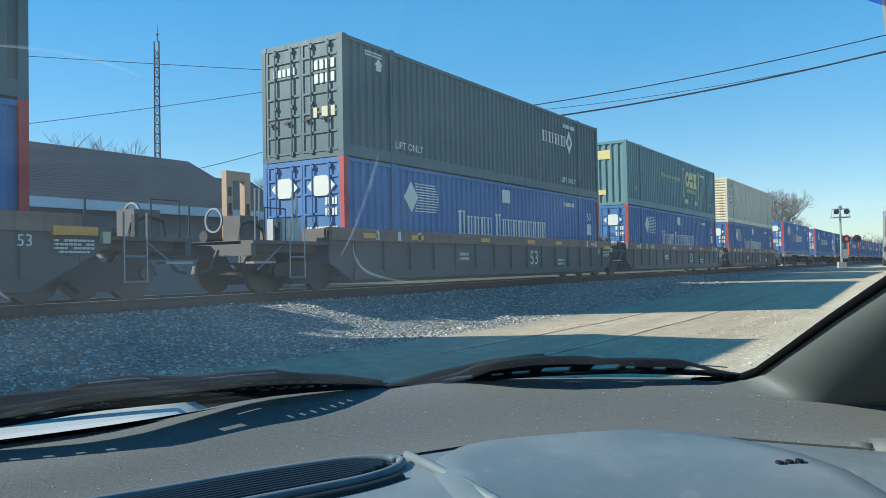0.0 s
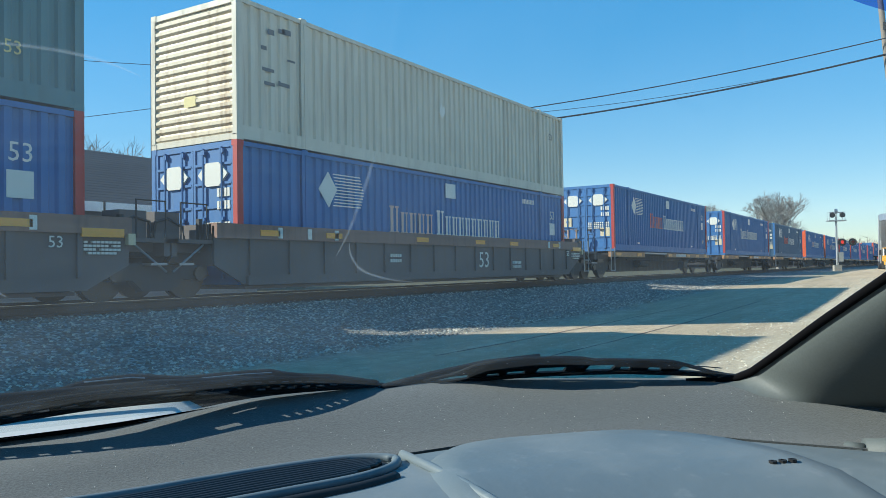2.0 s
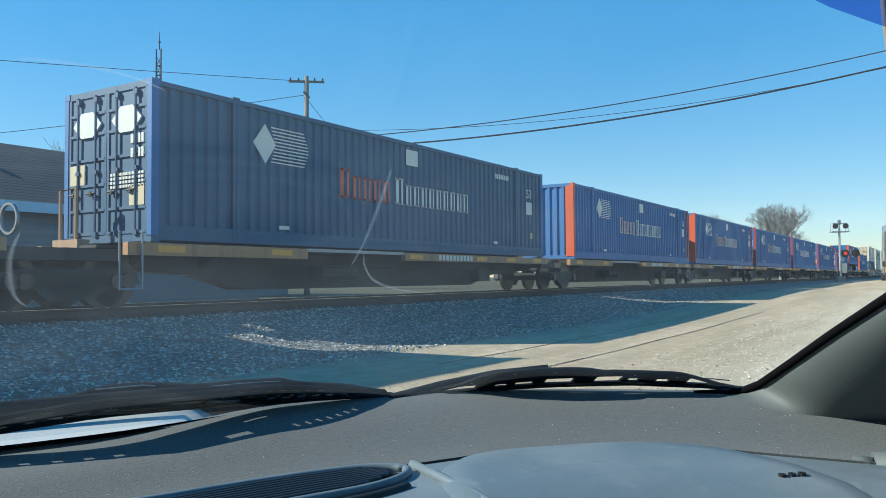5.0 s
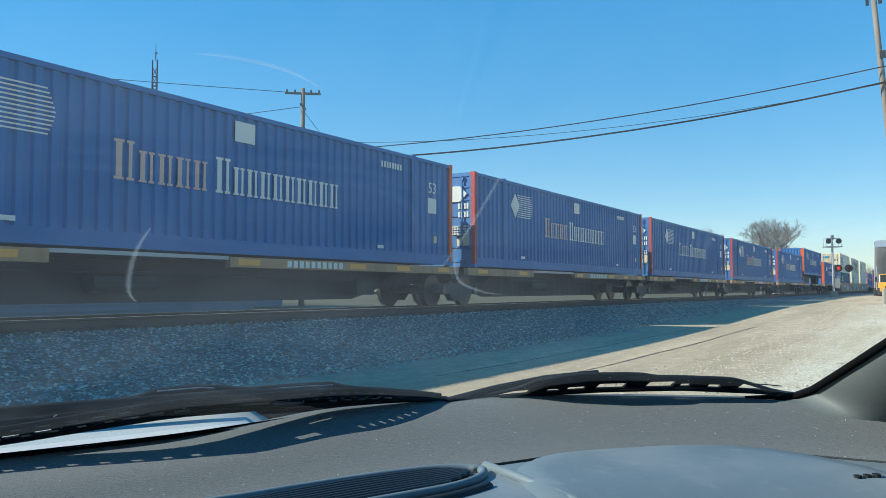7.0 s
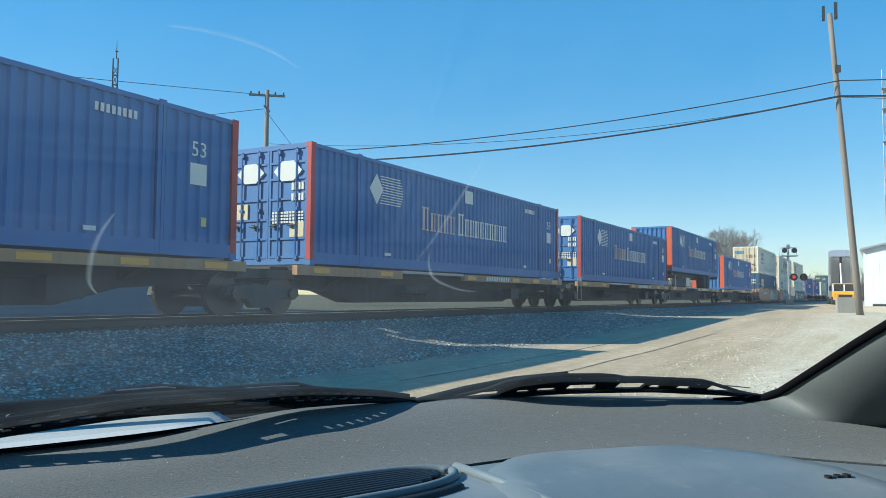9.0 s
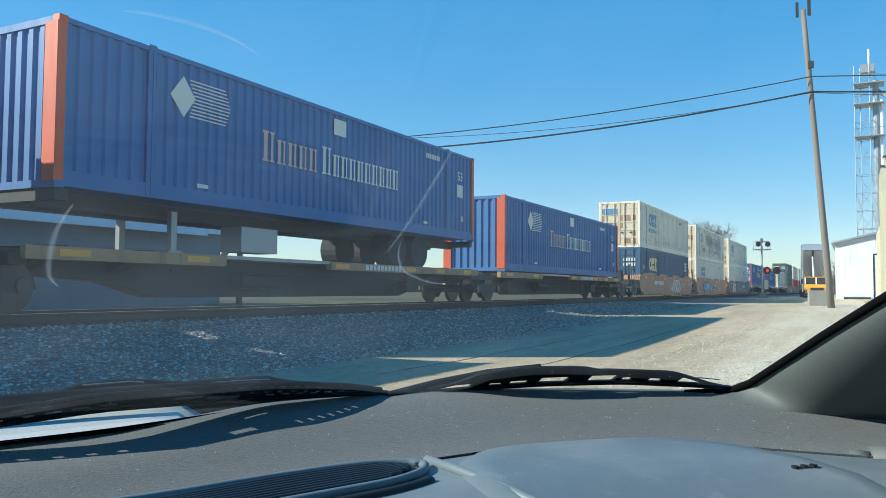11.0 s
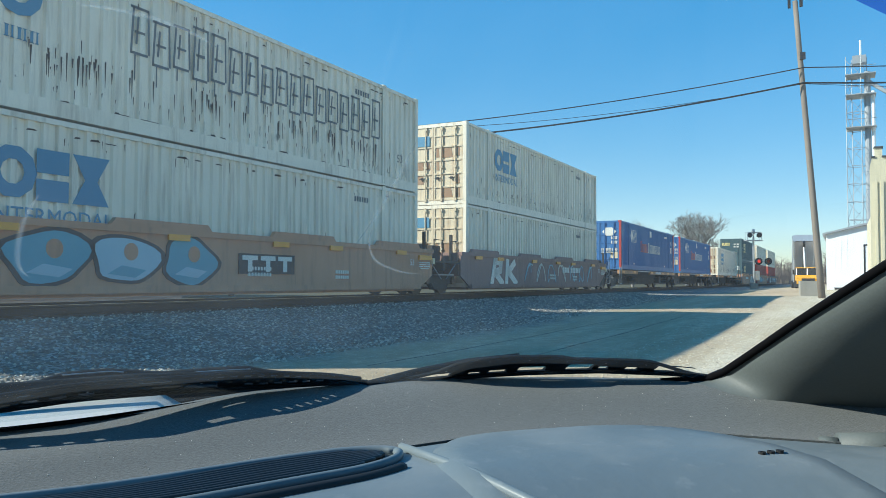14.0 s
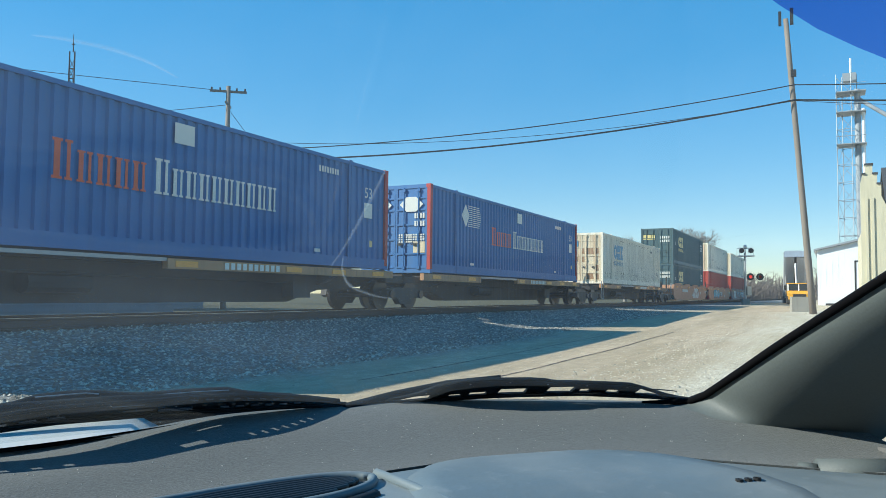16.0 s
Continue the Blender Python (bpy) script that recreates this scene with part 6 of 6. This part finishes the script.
    def band(w0, w1, low, high, off, thick, n, slots=()):
        """An upright strip that follows the glass between two height lines, its foot lifted over each slot."""
        b = Shape()
        cuts = sorted({w0 + (w1 - w0) * i / n for i in range(n + 1)} | {e for q in slots for e in q[:2]})
        for a, c in zip(cuts, cuts[1:]):
            if c - a < 1e-5:
                continue
            lift = max([q[2] for q in slots if q[0] - 1e-6 <= a and c <= q[1] + 1e-6], default=0.0)
            ring = [(a, low(a) + lift), (c, low(c) + lift), (c, max(high(c), low(c) + lift + 0.001)), (a, max(high(a), low(a) + lift + 0.001))]
            b.add([P3(glass_at(w, z) + off + d, w, z) for d in (0.0, thick) for w, z in ring],
                  [(0, 1, 2, 3), (7, 6, 5, 4), (0, 4, 5, 1), (3, 2, 6, 7), (1, 5, 6, 2), (0, 3, 7, 4)])
        return b

    def wiper(line, roof, slots, arm, rail=0.0):
        """A rubber blade, the slotted bridge that holds it, and the arm."""
        w0, w1 = line[0][0], line[-1][0]
        ws2 = [w0 + (w1 - w0) * i / 40 for i in range(41)]
        wp = part("wiper", strip([(glass_at(w, on_line(w, line)) + 0.012, w, on_line(w, line)) for w in ws2], 0.0034), "rubber", car, "black windscreen wiper", True)
        part("blade", band(w0, w1, lambda w: on_line(w, line) - 0.0035, lambda w: on_line(w, line) + 0.0025, 0.010, 0.003, 40), "rubber", wp, "thin rubber blade")
        part("bridge", band(roof[0][0], roof[-1][0], lambda w: on_line(w, line) + 0.0015, lambda w: on_line(w, roof), 0.014, 0.006, 60, slots), "rubber", wp, "slotted bridge")
        crest = [(w, on_line(w, roof)) for w in (roof[0][0] + (roof[-1][0] - roof[0][0]) * i / 40 for i in range(41))]
        part("spine", strip([(glass_at(w, z + rail) + 0.017, w, z + rail) for w, z in crest], 0.0022), "rubber", wp, "", True)
        if rail:
            gaps = [(-0.262 + 0.021 * i, -0.252 + 0.021 * i, 0.01) for i in range(7)] + [(-0.04, -0.012, 0.01)] + [(0.03 + 0.014 * i, 0.037 + 0.014 * i, 0.01) for i in range(7)]
            edges = [roof[0][0]] + [e for q in gaps for e in q[:2]] + [roof[-1][0]]
            for a, b in zip(edges[::2], edges[1::2]):
                part("web", band(a, b, lambda w: on_line(w, roof) - 0.0005, lambda w: on_line(w, roof) + rail, 0.014, 0.006, 8), "rubber", wp)
        part("arm", strip(arm, 0.006), "rubber", wp, "", True)
        for w, z in crest[6:36:5]:
            part("rivet", Shape().disc((glass_at(w, z - 0.004) + 0.016, -w), 0.0013, z - 0.005, z - 0.003, "z", 8), "steel", wp)

    line = [(-0.62, -0.170), (-0.35, -0.168), (-0.224, -0.1645), (-0.156, -0.1575), (-0.0917, -0.1525), (-0.0144, -0.1545), (0.0757, -0.1585), (0.1787, -0.1625), (0.205, -0.1655)]
    roof = [(-0.60, -0.164), (-0.35, -0.160), (-0.224, -0.1555), (-0.156, -0.1480), (-0.0917, -0.1420), (-0.0144, -0.1435), (0.045, -0.1435), (0.088, -0.1465), (0.15, -0.1540), (0.195, -0.1635)]
    slots = [(-0.30 + 0.024 * i, -0.286 + 0.024 * i, 0.0035) for i in range(5)] + [(-0.135 + 0.022 * i, -0.122 + 0.022 * i, 0.0035) for i in range(3)] + [(0.0, 0.032, 0.005)] + [(0.06 + 0.016 * i, 0.069 + 0.016 * i, 0.0035) for i in range(6)]
    wiper(line, roof, slots, [(0.76, -0.50, -0.152), (0.84, -0.22, -0.152), (0.885, -0.04, -0.150), (0.91, 0.08, -0.154)], 0.0042)
    line = [(0.235, -0.1690), (0.263, -0.1682), (0.3256, -0.1634), (0.39, -0.1585), (0.483, -0.1548), (0.563, -0.1574), (0.606, -0.1619)]
    roof = [(0.245, -0.1672), (0.288, -0.1560), (0.300, -0.1490), (0.309, -0.1435), (0.330, -0.1390), (0.356, -0.1355), (0.4076, -0.1350), (0.425, -0.1358), (0.442, -0.1390), (0.455, -0.1385), (0.5216, -0.1405), (0.535, -0.1435), (0.579, -0.1560), (0.606, -0.1618)]
    slots = [(0.262, 0.308, 0.006), (0.330, 0.345, 0.004), (0.353, 0.374, 0.005), (0.386, 0.418, 0.0075), (0.441, 0.470, 0.0085), (0.477, 0.489, 0.005), (0.507, 0.522, 0.005), (0.540, 0.582, 0.0075)]
    wiper(line, roof, slots, [(0.89, 0.20, -0.168), (0.925, 0.27, -0.160), (0.93, 0.34, -0.150), (0.90, 0.40, -0.142)])
    # raised black edge of the cowl behind the blade on the driver's side
    crown = [(-0.62, -0.166), (-0.26, -0.156), (-0.213, -0.1560), (-0.205, -0.1500), (-0.17, -0.1475), (-0.128, -0.1425), (-0.118, -0.1378), (-0.073, -0.1375), (-0.024, -0.1455), (0.036, -0.1450), (0.088, -0.1462), (0.104, -0.1530), (0.165, -0.1600), (0.22, -0.1720)]
    lip = Shape()
    ws3 = [-0.62 + 0.02 * i for i in range(43)]
    lip.grid([[P3(base_s(w) + 0.135 + d, w, z - 0.005) for d, z in ((0.0, -0.19), (0.0, on_line(w, crown) - 0.003), (0.006, on_line(w, crown)), (0.03, on_line(w, crown) - 0.002), (0.05, -0.19))] for w in ws3])
    lip_ob = part("cowl_edge", lip, "cowl", car, "raised black cowl edge", True)
    # thin pale strips stand in for the highlight along the cowl edge
    for w0, w1, d in ((-0.118, -0.06, 0.0005), (-0.212, -0.20, 0.0005), (-0.02, 0.08, 0.0)):
        n = [w0 + (w1 - w0) * i / 10 for i in range(11)]
        part("worn_edge", strip([(base_s(w) + 0.134, w, on_line(w, crown) - 0.005 - 0.003 + d) for w in n], 0.0007), "steel", lip_ob, "pale strip drawn as the edge's highlight")


def motions():
    """The train runs by at one speed."""
    for ob, s, y, z in MOVING:
        walk(ob, [(t, pose(s - V * t, y, z)) for t in (0.0, 4.0, 8.0, 12.0, 16.0)])


build_ground()
build_seams()
build_surroundings()
build_car()
build_train()
build_track()


def stone_material(name, dark, mid, light):
    m, t, b = nodes_of(name)
    g = t.nodes.new("ShaderNodeNewGeometry")
    r = ramp_node(t, g.outputs["Random Per Island"], [(0.0, dark), (0.5, mid), (0.86, light)])
    n = noise_node(t, 60, 3)
    t.links.new(mix_node(t, n.outputs["Fac"], r.outputs["Color"], mid), b.inputs["Base Color"])
    b.inputs["Roughness"].default_value = 0.85
    return m


M["ballast"] = stone_material("ballast_stone", (0.045, 0.040, 0.034), (0.18, 0.16, 0.13), (0.90, 0.82, 0.68))
M["grit"] = stone_material("tan_grit", (0.13, 0.115, 0.09), (0.40, 0.335, 0.24), (0.70, 0.62, 0.48))
M["pale_stone"] = stone_material("pale_limestone_chips", (0.16, 0.13, 0.095), (0.55, 0.48, 0.355), (0.82, 0.75, 0.60))
stone_field("ballast", "grey crushed stone ballast beside the track", 36000, (2, 46), (7.2, 14.9), (0.013, 0.038), "ballast", 1)
stone_field("grit", "tan and grey grit on the dirt apron", 12000, (3, 40), (3.0, 7.8), (0.004, 0.014), "grit", 3)
stone_field("gravel", "pale limestone gravel on the lot", 11000, (4, 46), (-0.8, 3.2), (0.005, 0.016), "pale_stone", 2)
stone_field("pebbles", "scattered darker pebbles on the gravel lot", 4200, (4, 44), (-0.8, 3.6), (0.010, 0.028), "grit", 6)
motions()
